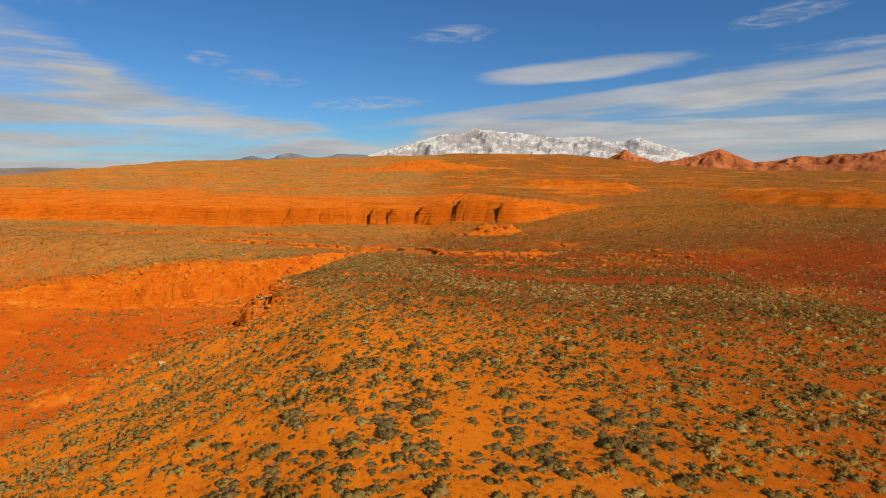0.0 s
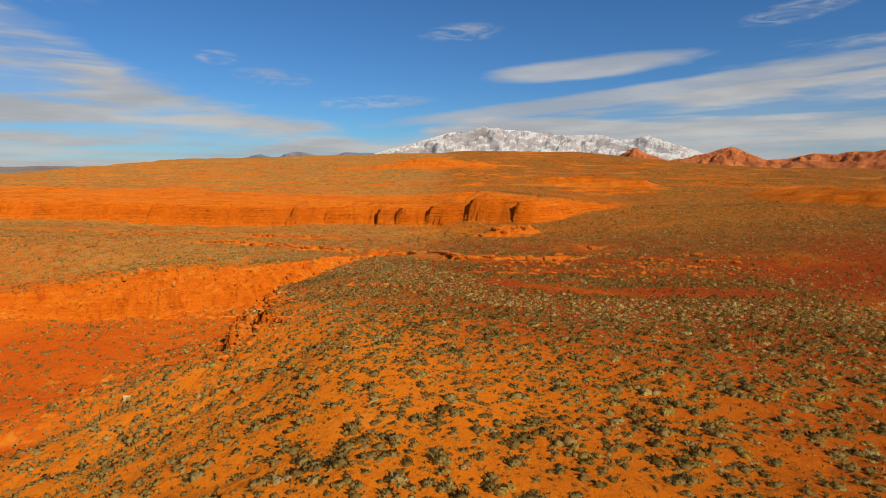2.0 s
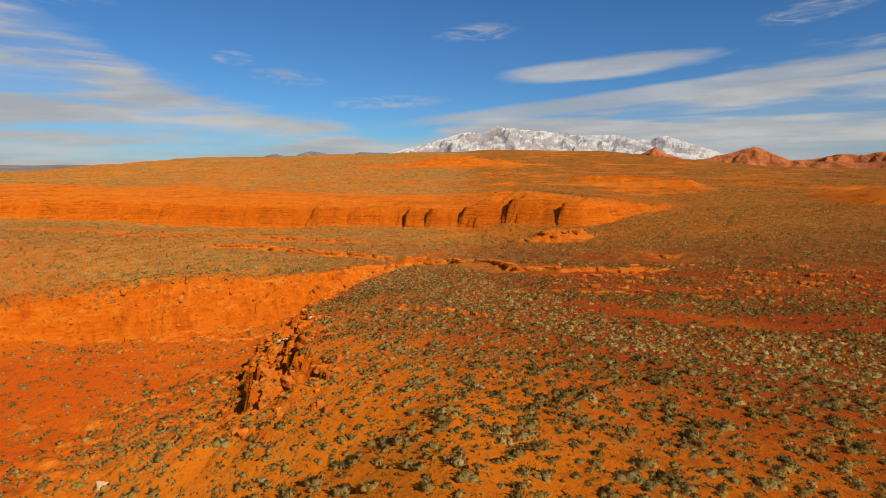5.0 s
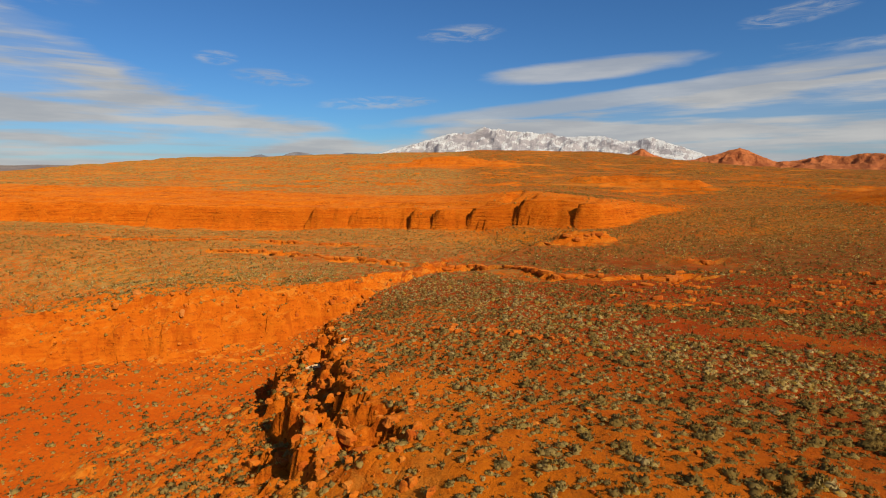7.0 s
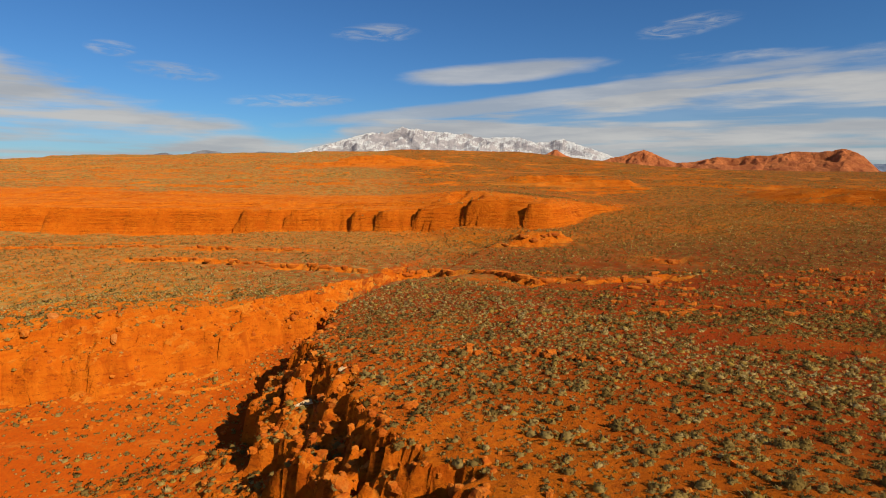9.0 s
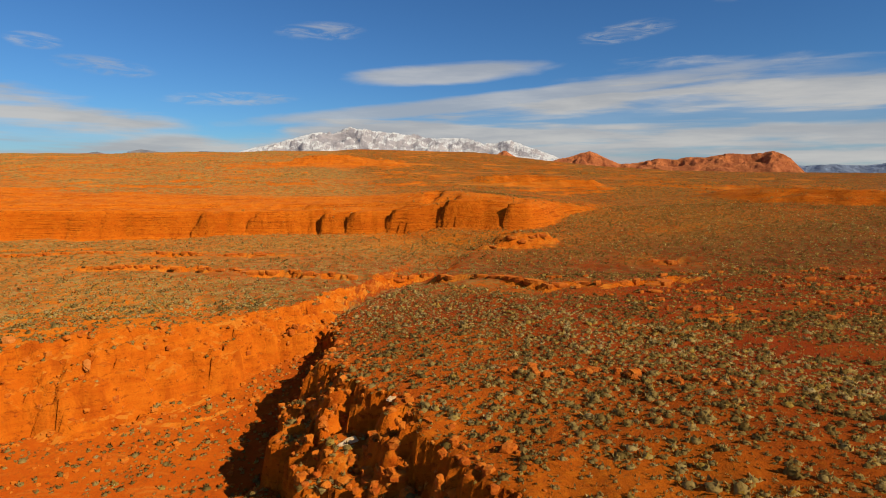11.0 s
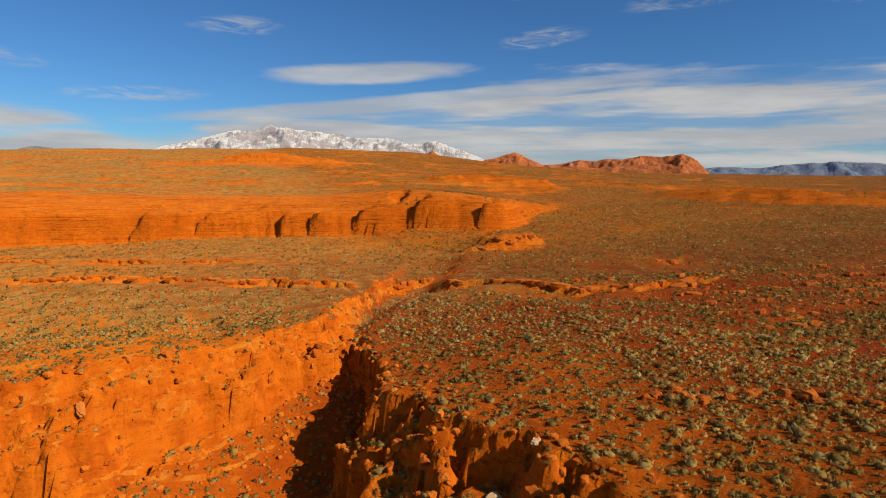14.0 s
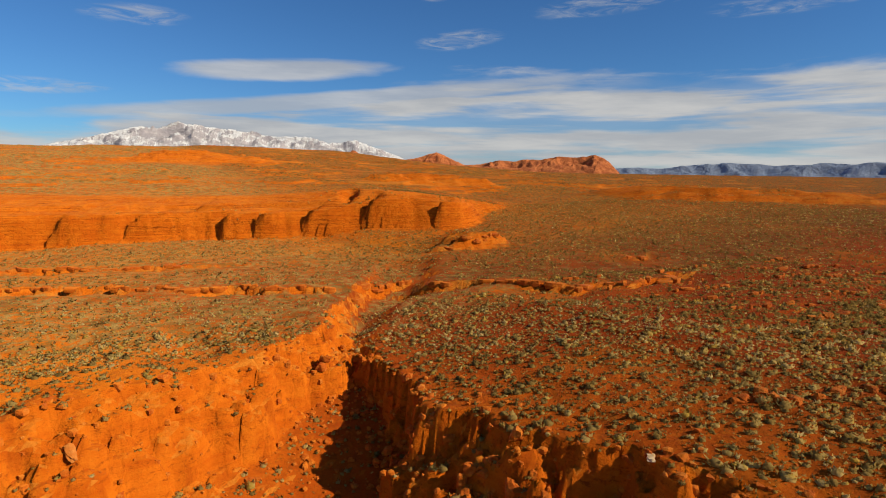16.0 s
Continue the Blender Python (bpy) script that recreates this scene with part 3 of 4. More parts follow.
    z = z + 0.14 * rough(x, y, 2.6, 91, 3) + 0.05 * grain(x / 0.7, y / 0.7, 95)
    return z


def bare_rock(x, y):
    """Where slickrock lies open: the long cliff, the outcrops on the right and patches of the hill."""
    c = beside(x, y, CLIFF) + 2.5 * rough(x, y, 12, 171, 3)
    top = np.interp(x, [-300, -120, -60, -20, 10, 40], [34, 28, 24, 22, 18, 8])
    m = ss(-1.5, 0.5, c) * ss(top + 4, top - 3, c) * ss(52, 34, x)
    o = np.abs(beside(x, y, OUTCROP) + 4 * rough(x, y, 16, 81, 3))
    m = np.maximum(m, ss(104, 118, x) * ss(15, 11, o) * (0.55 + 0.45 * ss(-0.25, 0.15, rough(x, y, 14, 173, 3))))
    hill = ss(230, 260, y) * ss(620, 480, y) * ss(0.28 + 0.3 * ss(-160, -40, x), 0.50 + 0.3 * ss(-160, -40, x), rough(x / 2.2, y, 16, 175, 4) + 0.35)
    o = np.hypot((x + 18) / 2.4, y - 395) + 10 * rough(x, y, 22, 177, 3)
    return np.clip(np.maximum(np.maximum(m, 0.5 * hill), ss(26, 16, o)), 0, 1)


def steps(breaks):
    """Grid lines from (start, spacing) breaks; the spacing glides from break to break."""
    at, out = breaks[0][0], []
    a = np.array(breaks, float)
    while at < breaks[-1][0]:
        out.append(at)
        at += float(np.interp(at, a[:, 0], a[:, 1]))
    return np.array(out)


gx = steps([(-4600, 160), (-900, 30), (-300, 4), (-130, 1.3), (-62, 0.7), (-54, 0.33), (-16, 0.33), (-8, 0.9), (45, 1.1), (110, 1.4), (300, 5), (900, 30), (4600, 160)])
gy = steps([(-700, 60), (-40, 6), (15, 0.8), (50, 0.4), (56, 0.30), (110, 0.30), (118, 0.9), (165, 0.9), (225, 0.8), (260, 1.6), (460, 2.6), (800, 12), (1600, 60), (4700, 160)])
GX, GY = np.meshgrid(gx, gy)
GZ = height(GX.ravel(), GY.ravel()).reshape(GX.shape)


def sheet(name, xs, ys, zs):
    """A mesh from a grid of heights."""
    ny, nx = xs.shape
    me = bpy.data.meshes.new(name)
    idx = np.arange(ny * nx).reshape(ny, nx)
    quads = np.stack([idx[:-1, :-1], idx[:-1, 1:], idx[1:, 1:], idx[1:, :-1]], -1).reshape(-1, 4)
    me.vertices.add(nx * ny)
    me.vertices.foreach_set("co", np.stack([xs, ys, zs], -1).astype(np.float32).ravel())
    me.loops.add(quads.size)
    me.loops.foreach_set("vertex_index", quads.astype(np.int32).ravel())
    me.polygons.add(len(quads))
    me.polygons.foreach_set("loop_start", np.arange(0, quads.size, 4, dtype=np.int32))
    me.polygons.foreach_set("loop_total", np.full(len(quads), 4, np.int32))
    me.polygons.foreach_set("use_smooth", np.ones(len(quads), bool))
    me.update(calc_edges=True)
    return me


ground_mesh = sheet("ground", GX, GY, GZ)
far_scrub = np.maximum(0.85 * ss(104, 120, GY) + 0.5 * ss(190, 300, np.hypot(GX, GY)), 0.8 * ss(-14, 2, GX) * ss(110, 120, GY)) * ss(0.45, 0.2, np.hypot(*np.gradient(GZ, gy, gx)))
ground_mesh.attributes.new("scrub", "FLOAT", "POINT").data.foreach_set("value", far_scrub.astype(np.float32).ravel())
open_rock = bare_rock(GX.ravel(), GY.ravel())
ground_mesh.attributes.new("bare", "FLOAT", "POINT").data.foreach_set("value", open_rock.astype(np.float32))
ground_mesh.materials.append(GROUND)
ground = tagged(new("ground", ground_mesh), "red desert sand and sandstone with a canyon and cliffs", "ground", kind="structure")

# ---- the far ranges ----
def range_of_hills(name, mat, az0, az1, dist, depth, base, crest, ridge, seed, label, category="mountain", octaves=6, carve=0.55, fine=(320, 56)):
    """A range between two bearings; crest: (bearing, height in metres) points along its top."""
    na, nd = fine
    a, q = np.meshgrid(np.linspace(az0, az1, na), np.linspace(-1, 1, nd))
    rad = dist + q * depth
    x, y = rad * np.sin(np.radians(a)), rad * np.cos(np.radians(a))
    top = np.interp(a, [p[0] for p in crest], [p[1] for p in crest])
    spur = np.abs(rough(x, y, ridge, seed, octaves, 0.5))
    body = np.clip(1 - np.abs(q), 0, 1)
    z = base + top * np.clip(body * 1.25, 0, 1) ** 0.8 * (1.05 - carve * spur * ss(0.0, 0.4, 1.05 - body) - 0.08 * spur) - 30 * (body < 0.02)
    me = sheet(name, x, y, z)
    me.materials.append(mat)
    return tagged(new(name, me), label, category, kind="structure")


range_of_hills("snowy_mountain", SNOW, -13, 28, 3900, 850, -40, [(-13, 70), (-10.5, 110), (-8.5, 134), (-6.2, 180), (-3.8, 212), (-1.5, 262), (0, 290), (1.5, 288), (3.5, 322), (5, 308), (7.5, 286), (9.8, 278), (12, 260), (14.9, 262), (16.8, 222), (18.3, 232), (19.5, 246), (21.3, 208), (23.9, 152), (26, 80), (28, 20)], 330, 5, "far snow-covered mountain of grey rock under a blue sky", carve=0.36)
range_of_hills("dark_hill", SLATE, -24, -4, 3000, 260, -10, [(-24, 30), (-21, 72), (-19, 92), (-17.5, 84), (-15.6, 106), (-13.4, 92), (-10.8, 104), (-8, 100), (-4, 60)], 260, 9, "low dark far hills beside the snowy mountain", "hills", 4, fine=(200, 40))
range_of_hills("red_ridge", RED_RIDGE, 14, 47, 1750, 160, 0, [(14, 0), (16, 38), (18.2, 72), (19.5, 54), (21.3, 34), (23.2, 46), (25, 56), (26.5, 74), (28, 52), (29.5, 34), (31, 38), (33, 50), (34.4, 46), (35.5, 54), (37, 52), (38.8, 63), (40.5, 60), (42.4, 68), (43.6, 52), (44.8, 15), (47, 0)], 90, 15, "jagged ridge of red sandstone peaks in the distance", "ridge", carve=0.6)
range_of_hills("dark_mesa", MESA, -66, -29, 1150, 130, 0, [(-66, 26), (-50, 22), (-41, 19.5), (-36, 19), (-34, 18), (-32, 12), (-29, 2)], 160, 19, "long dark flat-topped mesa in the distance", "mesa", 3, carve=0.25, fine=(200, 40))
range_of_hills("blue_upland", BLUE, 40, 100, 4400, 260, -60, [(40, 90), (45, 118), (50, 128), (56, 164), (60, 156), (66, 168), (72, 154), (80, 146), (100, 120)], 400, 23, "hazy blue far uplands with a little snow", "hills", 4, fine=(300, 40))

# ---- shrubs ----
rng = np.random.default_rng(7)


def dome(rings, around, seed, lumpy=0.2):
    """A lumpy low dome: vertices and triangles."""
    g = np.random.default_rng(seed)
    v, f = [(0, 0, 1.0)], []
    for i in range(rings):
        a = (i + 1) / rings * 1.8
        for j in range(around):
            b = 2 * math.pi * (j + 0.5 * (i % 2)) / around
            k = 1 + g.uniform(-lumpy, lumpy)
            v.append((math.sin(a) * math.cos(b) * k, math.sin(a) * math.sin(b) * k, math.cos(a) * k))
    for j in range(around):
        f.append((0, 1 + j, 1 + (j + 1) % around))
    for i in range(rings - 1):
        for j in range(around):
            p, q = 1 + i * around + j, 1 + i * around + (j + 1) % around
            f += [(p, p + around, q), (q, p + around, q + around)]
    return np.array(v), np.array(f)


def shrub_shape(seed, leaves, size, lobes=3, rings=2, around=5):
    """A shrub of about unit radius: soft tufts with leafy sprigs. Columns: place, change of tone, normal."""
    g = np.random.default_rng(seed)
    rows, faces, n = [], [], 0
    turn = g.uniform(0, 6.28)
    tufts = [(0.0, 0.0, 0.94 if lobes == 0 else 0.74)]
    for k in range(lobes):
        a, out = turn + k * 6.283 / max(lobes, 1) + g.uniform(-0.5, 0.5), g.uniform(0.35, 0.66)
        tufts.append((out * math.cos(a), out * math.sin(a), g.uniform(0.36, 0.6)))
    for k, (cx, cy, cr) in enumerate(tufts):
        v, f = dome(rings, around, seed * 31 + k, 0.22)
        rows.append(np.c_[v * cr * (0.66, 0.66, 0.66) + (cx, cy, 0), g.normal(size=len(v)) * 0.05 - 0.02, v])
        faces.append(f + n)
        n += len(v)
    weight = np.array([t[2] ** 2 for t in tufts])
    pick = g.choice(len(tufts), leaves, p=weight / weight.sum())
    for i in range(leaves):
        cx, cy, cr = tufts[pick[i]]
        d = g.normal(size=3)
        d[2] = abs(d[2]) * 0.9 + 0.05
        d /= np.linalg.norm(d)
        c = np.array((cx, cy, 0.0)) + d * cr * g.uniform(0.48, 0.80)
        up = np.array((0, 0, 1.0)) - d * d[2] + g.normal(size=3) * 0.3
        b = np.cross(up, d)
        b /= np.linalg.norm(b) + 1e-6
        s = size * g.uniform(0.7, 1.3)
        tip = c + (d * 0.75 + up * 0.65) * s
        rows.append(np.c_[np.array([c - b * s * 0.42, c + b * s * 0.42, tip]), np.full(3, g.normal() * 0.10), np.tile(d + g.normal(size=3) * 0.30, (3, 1))])
        faces.append(np.array([(n, n + 1, n + 2)]) if np.dot(np.cross(b, tip - c), d) > 0 else np.array([(n, n + 2, n + 1)]))
        n += 3
    v = np.concatenate(rows)
    v[:, 2] = np.maximum(v[:, 2], -0.12)
    return v, np.concatenate(faces)


def soften(me, normals):
    """Rounded shading for foliage."""
    normals = normals / (np.linalg.norm(normals, axis=1, keepdims=True) + 1e-6)
    me.attributes.new("custom_normal", "FLOAT_VECTOR", "POINT").data.foreach_set("vector", normals.astype(np.float32).ravel())


def tri_mesh(name, v, f, smooth=False):
    me = bpy.data.meshes.new(name)
    me.vertices.add(len(v))
    me.vertices.foreach_set("co", np.asarray(v, np.float32).ravel())
    me.loops.add(f.size)
    me.loops.foreach_set("vertex_index", np.asarray(f, np.int32).ravel())
    me.polygons.add(len(f))
    me.polygons.foreach_set("loop_start", np.arange(0, f.size, 3, dtype=np.int32))
    me.polygons.foreach_set("loop_total", np.full(len(f), 3, np.int32))
    me.polygons.foreach_set("use_smooth", np.full(len(f), smooth))
    me.update(calc_edges=True)
    return me


def scatter(name, shapes, at, radius, tall, tone, label, category, mat, sink=0.03, attribute="tone", smooth=False):
    """One mesh of many small plants or stones, each turned and sized by itself."""
    pick = rng.integers(len(shapes), size=len(at))
    turn = rng.uniform(0, 2 * math.pi, len(at))
    vs, fs, ts, ns, n = [], [], [], [], 0
    for k, (v, f) in enumerate(shapes):
        m = np.nonzero(pick == k)[0]
        if not len(m):
            continue
        c, s = np.cos(turn[m])[:, None], np.sin(turn[m])[:, None]
        r, h = radius[m][:, None], tall[m][:, None]
        x = (v[:, 0] * c - v[:, 1] * s) * r + at[m, 0:1]
        y = (v[:, 0] * s + v[:, 1] * c) * r + at[m, 1:2]
        z = v[:, 2] * h + at[m, 2:3] - sink
        vs.append(np.stack([x, y, z], -1).reshape(-1, 3))
        fs.append((f[None] + (np.arange(len(m)) * len(v))[:, None, None]).reshape(-1, 3) + n)
        if v.shape[1] > 3:
            ts.append((tone[m][:, None] + v[None, :, 3]).ravel())
            ns.append(np.stack([v[:, 4] * c - v[:, 5] * s, v[:, 4] * s + v[:, 5] * c, v[:, 6] * r / h], -1).reshape(-1, 3))
        else:
            ts.append(np.repeat(tone[m], len(v)))
        n += len(m) * len(v)
    me = tri_mesh(name, np.concatenate(vs), np.concatenate(fs), smooth or bool(ns))
    if ns:
        soften(me, np.concatenate(ns))
    me.attributes.new(attribute, "FLOAT", "POINT").data.foreach_set("value", np.clip(np.concatenate(ts), 0, 1).astype(np.float32))
    me.materials.append(mat)
    return tagged(new(name, me), label, category, kind="stuff")


def lie(x, y, h=0.4):
    """Height and steepness of the ground."""
    z = height(x, y)
    return z, np.hypot(height(x + h, y) - z, height(x, y + h) - z) / h


def spots(x0, x1, y0, y1, cell):
    """Jittered places over a stretch of the plan."""
    a, b = np.meshgrid(np.arange(x0, x1, cell), np.arange(y0, y1, cell))
    a, b = a.ravel(), b.ravel()
    return a + rng.uniform(-0.55, 0.55, a.size) * cell, b + rng.uniform(-0.55, 0.55, a.size) * cell


BAND = [(-22, 116), (-17, 107), (-9, 94), (-4, 83), (4, 69), (13, 64), (34, 66), (60, 70)]


def pale_band(x, y):
    return ss(8, 4, np.abs(beside(x, y, BAND) + 3 * rough(x, y, 12, 107, 3)))


def sage_field(x, y):
    """A thick field of pale sage on the northern bench."""
    return ss(-105, -85, x) * ss(-26, -40, x + 2 * rough(x, y, 8, 117, 2)) * ss(105, 110, y + 2 * rough(x, y, 7, 119, 3)) * ss(138, 128, y)


def share(x, y, z, g):
    """How thickly shrubs stand."""
    patch = rough(x, y, 9, 101, 4)
    p = 0.30 + 0.40 * ss(-0.5, 0.3, patch) + 0.44 * ss(-0.25, 0.35, rough(x, y, 3.2, 103, 2))
    band = pale_band(x, y)
    p = p + 0.45 * band
    p = p + 0.28 * ss(42, 56, y) * ss(94, 84, y) * ss(-20, -10, x)
    stony = ss(86, 93, y) * ss(116, 109, y) * ss(-4, 6, x) * (1 - band)
    p = p * (1 - 0.35 * stony) + 0.35 * ss(112, 118, y) * ss(-10, 0, x) + 0.35 * ss(40, 50, x) * ss(116, 110, y)
    p = p * (1 - 0.85 * ss(4, 2, np.abs(beside(x, y, [(5, 80), (12, 76), (26, 77), (40, 80)]) + rough(x, y, 5, 109, 2))))
    p = p * (1 + 0.22 * ss(62, 50, y) * ss(-10, -4, x) - 0.2 * ss(-6, -12, x) * ss(72, 62, y)) * (1 - 0.25 * ss(122, 140, y) * ss(8, -12, x))
    for line, _ in LEDGES[:5]:
        q = beside(x, y, line)
        p = p * (1 - 0.8 * ss(-7, -4, q) * ss(3, 1, q))
    d = -beside(x, y, RIM)
    g2 = beside(x, y, WALL)
    p = p * (1 - 0.45 * ss(2.5, 1.0, np.abs(d)) * ss(56, 62, y))
    canyon = (d < -1.0) & (g2 < -1) & (y < 125)
    p = np.where(canyon, p * (0.45 + 0.55 * ss(-24, -12, d) * ss(95, 70, y) + 0.3 * ss(98, 106, y)), p)
    p = p + 0.45 * sage_field(x, y)
    p = np.where(y > 150, p * (1 - 0.85 * bare_rock(x, y)), p)
    return p * ss(1.05, 0.55, g)


def tones(x, y, n):
    """Grey-green for the most part, some straw-coloured, some pale."""
    t = 0.40 + 0.15 * rng.normal(size=n) + 0.15 * rough(x, y, 18, 111, 3) - 0.22 * ss(-10, 6, x) * ss(40, 60, y) + 0.24 * ss(-6, -12, x) * ss(72, 62, y)
    t = np.clip(t, 0.05, 0.66)
    t = np.where(rng.random(n) < 0.08, 0.80 + 0.04 * rng.normal(size=n), t)
    pale = 0.05 + 0.10 * ss(0.05, 0.45, rough(x, y, 20, 113, 2)) + 0.40 * pale_band(x, y)
    t = np.where(rng.random(n) < pale, 0.93 + 0.05 * rng.normal(size=n), t)
    t = np.where(rng.random(n) < 0.75 * sage_field(x, y), 0.90 + 0.06 * rng.normal(size=n), t)
    return np.clip(t, 0.05, 1.0)


NEAR = (-8.0, 9.5, 18.0, 24.3)


def planted(x0, x1, y0, y1, cell, keep=None, scale=1.0):
    x, y = spots(x0, x1, y0, y1, cell)
    if keep is not None:
        m = keep(x, y)
        x, y = x[m], y[m]
    z, g = lie(x, y)
    m = rng.random(len(x)) < share(x, y, z, g)
    x, y, z = x[m], y[m], z[m]
    r = np.clip(0.265 * np.exp(0.42 * rng.normal(size=len(x))), 0.10, 0.66) * scale * np.interp(y, [30, 50, 84, 104], [1.0, 1.0, 1.0, 0.95])
    return np.stack([x, y, z], -1), r, r * rng.uniform(0.6, 0.9, len(x)), tones(x, y, len(x))


def in_near(x, y):
    return (x > NEAR[0]) & (x < NEAR[1]) & (y > NEAR[2]) & (y < NEAR[3])


def in_middle(x, y):
    return (x > -66) & (x < 46) & (y > 8) & (y < 116)


def in_sight(x, y):
    return (x > -0.9 * y - 4) & (x < 0.85 * y + 8)


def in_front(x, y):
    return (x > -18) & (x < 32) & (y > 14) & (y < 62)


FRONT = [shrub_shape(200 + i, 46, 0.27, 1 + i % 3, 2, 5) for i in range(16)]
MIDDLE = [shrub_shape(250 + i, 13, 0.44, (0, 0, 1)[i % 3], 2, 4) for i in range(18)]
FAR = [shrub_shape(300 + i, 5, 0.55, 0, 1, 4) for i in range(12)]
TINY = [shrub_shape(400 + i, 0, 0.5, 0, 1, 4) for i in range(6)]
scatter("shrubs", FRONT, *planted(-18, 32, 12, 62, 0.52, lambda x, y: ~in_near(x, y)), "rounded grey-green sagebrush and dry shrubs dotted over red sand", "shrubs", SHRUB)
scatter("shrubs", MIDDLE, *planted(-66, 46, 8, 116, 0.42, lambda x, y: ~in_front(x, y) & in_sight(x, y), 0.88), "grey-green sagebrush covering the plateau and the canyon slopes", "shrubs", SHRUB)
scatter("shrubs", FAR, *planted(-160, 160, 60, 205, 0.72, lambda x, y: ~in_middle(x, y) & (np.abs(x) < 0.95 * y + 12), 0.95), "grey-green shrubs across the farther desert benches", "shrubs", SHRUB)
TUFT = [shrub_shape(350 + i, 2, 0.9, 0, 1, 3) for i in range(6)]
tx, ty = spots(-24, 48, 18, 112, 0.46)
tz, tg = lie(tx, ty)
tm = (rng.random(len(tx)) < 0.75 * ss(0.9, 0.4, tg)) & (tx < 0.75 * ty + 4)
tx, ty, tz = tx[tm], ty[tm], tz[tm]
tr = rng.uniform(0.05, 0.13, len(tx))
scatter("grass_tufts", TUFT, np.stack([tx, ty, tz], -1), tr, tr * rng.uniform(0.8, 1.5, len(tx)), np.clip(0.35 + 0.25 * rng.normal(size=len(tx)), 0, 0.85), "small dry grass tufts between the shrubs on red sand", "grass", SHRUB, 0.01)
hill = planted(-330, 330, 205, 430, 2.1, lambda x, y: (np.abs(x - 40) < 0.8 * y + 40), 1.25)
scatter("shrubs", TINY, *hill[:3], np.minimum(hill[3], 0.5), "low dry scrub on the far red hill", "shrubs", SHRUB, 0.2)


def part(name, me, mat, parent, label=""):
    ob = new(name, me)
    if not me.materials:
        me.materials.append(mat)
    ob.parent = parent
    return tagged(ob, label)


def twigs(seed):
    """Thin woody stems spreading from one root."""
    g = np.random.default_rng(seed)
    v, f = [], []
    for i in range(9):
        a, lean, n = g.uniform(0, 6.28), g.uniform(0.25, 0.95), len(v)
        tip = (math.cos(a) * lean * 0.8, math.sin(a) * lean * 0.8, g.uniform(0.5, 1.0))
        for (px, py, pz), w0 in (((0, 0, -0.1), 0.035), (tip, 0.010)):
            v += [(px + w0, py, pz), (px - w0 * 0.5, py + w0, pz), (px - w0 * 0.5, py - w0, pz)]
        for k in range(3):
            q, r = n + k, n + (k + 1) % 3
            f += [(q, r, q + 3), (r, r + 3, q + 3)]
    return np.array(v), np.array(f)


wood, wn = material("grey_twigs")
surface(wn, wn.mix(wn.noise(wn.add("ShaderNodeNewGeometry").outputs["Position"], 14), (0.10, 0.075, 0.05), (0.22, 0.18, 0.13)), 0.9)
at, rad, tall, tone = planted(NEAR[0], NEAR[1], NEAR[2], NEAR[3], 0.53)
order = np.argsort(at[:, 1])[:320]
at, rad, tall, tone = at[order], rad[order], tall[order], tone[order]
KINDS = (("grey-green rounded sagebrush growing in red sand", "sage", 0.45), ("dark olive twiggy desert shrub on red sand", "dark", 0.27), ("straw-yellow dry shrub standing on red sand", "straw", 0.80), ("pale silvery sagebrush on red sand", "pale", 0.97))
models = {}
for k, (label, _, value) in enumerate(KINDS):
    for i in range(4):
        v, f = shrub_shape(500 + 10 * k + i, 400, 0.14, 3 + i % 3, 3, 6)
        me = tri_mesh("foliage", v[:, :3], f, True)
        me.attributes.new("tone", "FLOAT", "POINT").data.foreach_set("value", np.clip(value + 0.03 * (i - 1.5) + v[:, 3], 0, 1).astype(np.float32))
        soften(me, v[:, 4:])
        stem = tri_mesh("stem", *twigs(700 + 10 * k + i))
        root = tagged(new("shrub"), label, "shrub", "shrubs on the plateau")
        part("foliage", me, SHRUB, root)
        part("stem", stem, wood, root, "grey woody stem")
        models[k, i] = root
used = set()
for p, r, h, t in zip(at, rad, tall, tone):
    k = 3 if t > 0.9 else 2 if t > 0.72 else 1 if t < 0.3 else 0
    i = int(rng.integers(4))
    m = pose(p[0], p[1], p[2] - 0.03, 0, 0, float(rng.uniform(0, 360)))
    if (k, i) in used:
        ob = copy_thing(models[k, i], m)
    else:
        used.add((k, i))
        ob = models[k, i]
    ob.matrix_basis = m @ Matrix.Diagonal((r, r, h, 1))
for key, root in models.items():
    if key not in used:
        for ob in (*root.children, root):
            bpy.data.objects.remove(ob)

# ---- rocks ----
def rock_shape(seed, cuts=2, blocky=0.75, flat=0.7):
    """A broken block of sandstone of about unit radius."""
    bm = bmesh.new()
    bmesh.ops.create_cube(bm, size=1.5)
    bmesh.ops.subdivide_edges(bm, edges=bm.edges[:], cuts=cuts, use_grid_fill=True)
    off = Vector((seed * 3.17, seed * 1.31, seed * 0.7))
    g = random.Random(seed)
    planes = [(Vector((g.uniform(-1, 1), g.uniform(-1, 1), g.uniform(-0.6, 1))).normalized(), g.uniform(0.55, 0.8)) for _ in range(6)]
    for v in bm.verts:
        p = v.co.copy()
        p = p * blocky + p.normalized() * (1 - blocky)
        for nrm, d in planes:
            over = p.dot(nrm) - d
            if over > 0:
                p -= nrm * over * 0.9
        p += Vector((noise.noise(p * 1.7 + off), noise.noise(p * 1.7 + off + Vector((9, 0, 0))), noise.noise(p * 1.7 + off + Vector((0, 9, 0))))) * 0.22
        v.co = (p.x, p.y, p.z * flat)
    bmesh.ops.triangulate(bm, faces=bm.faces[:])
    return bm


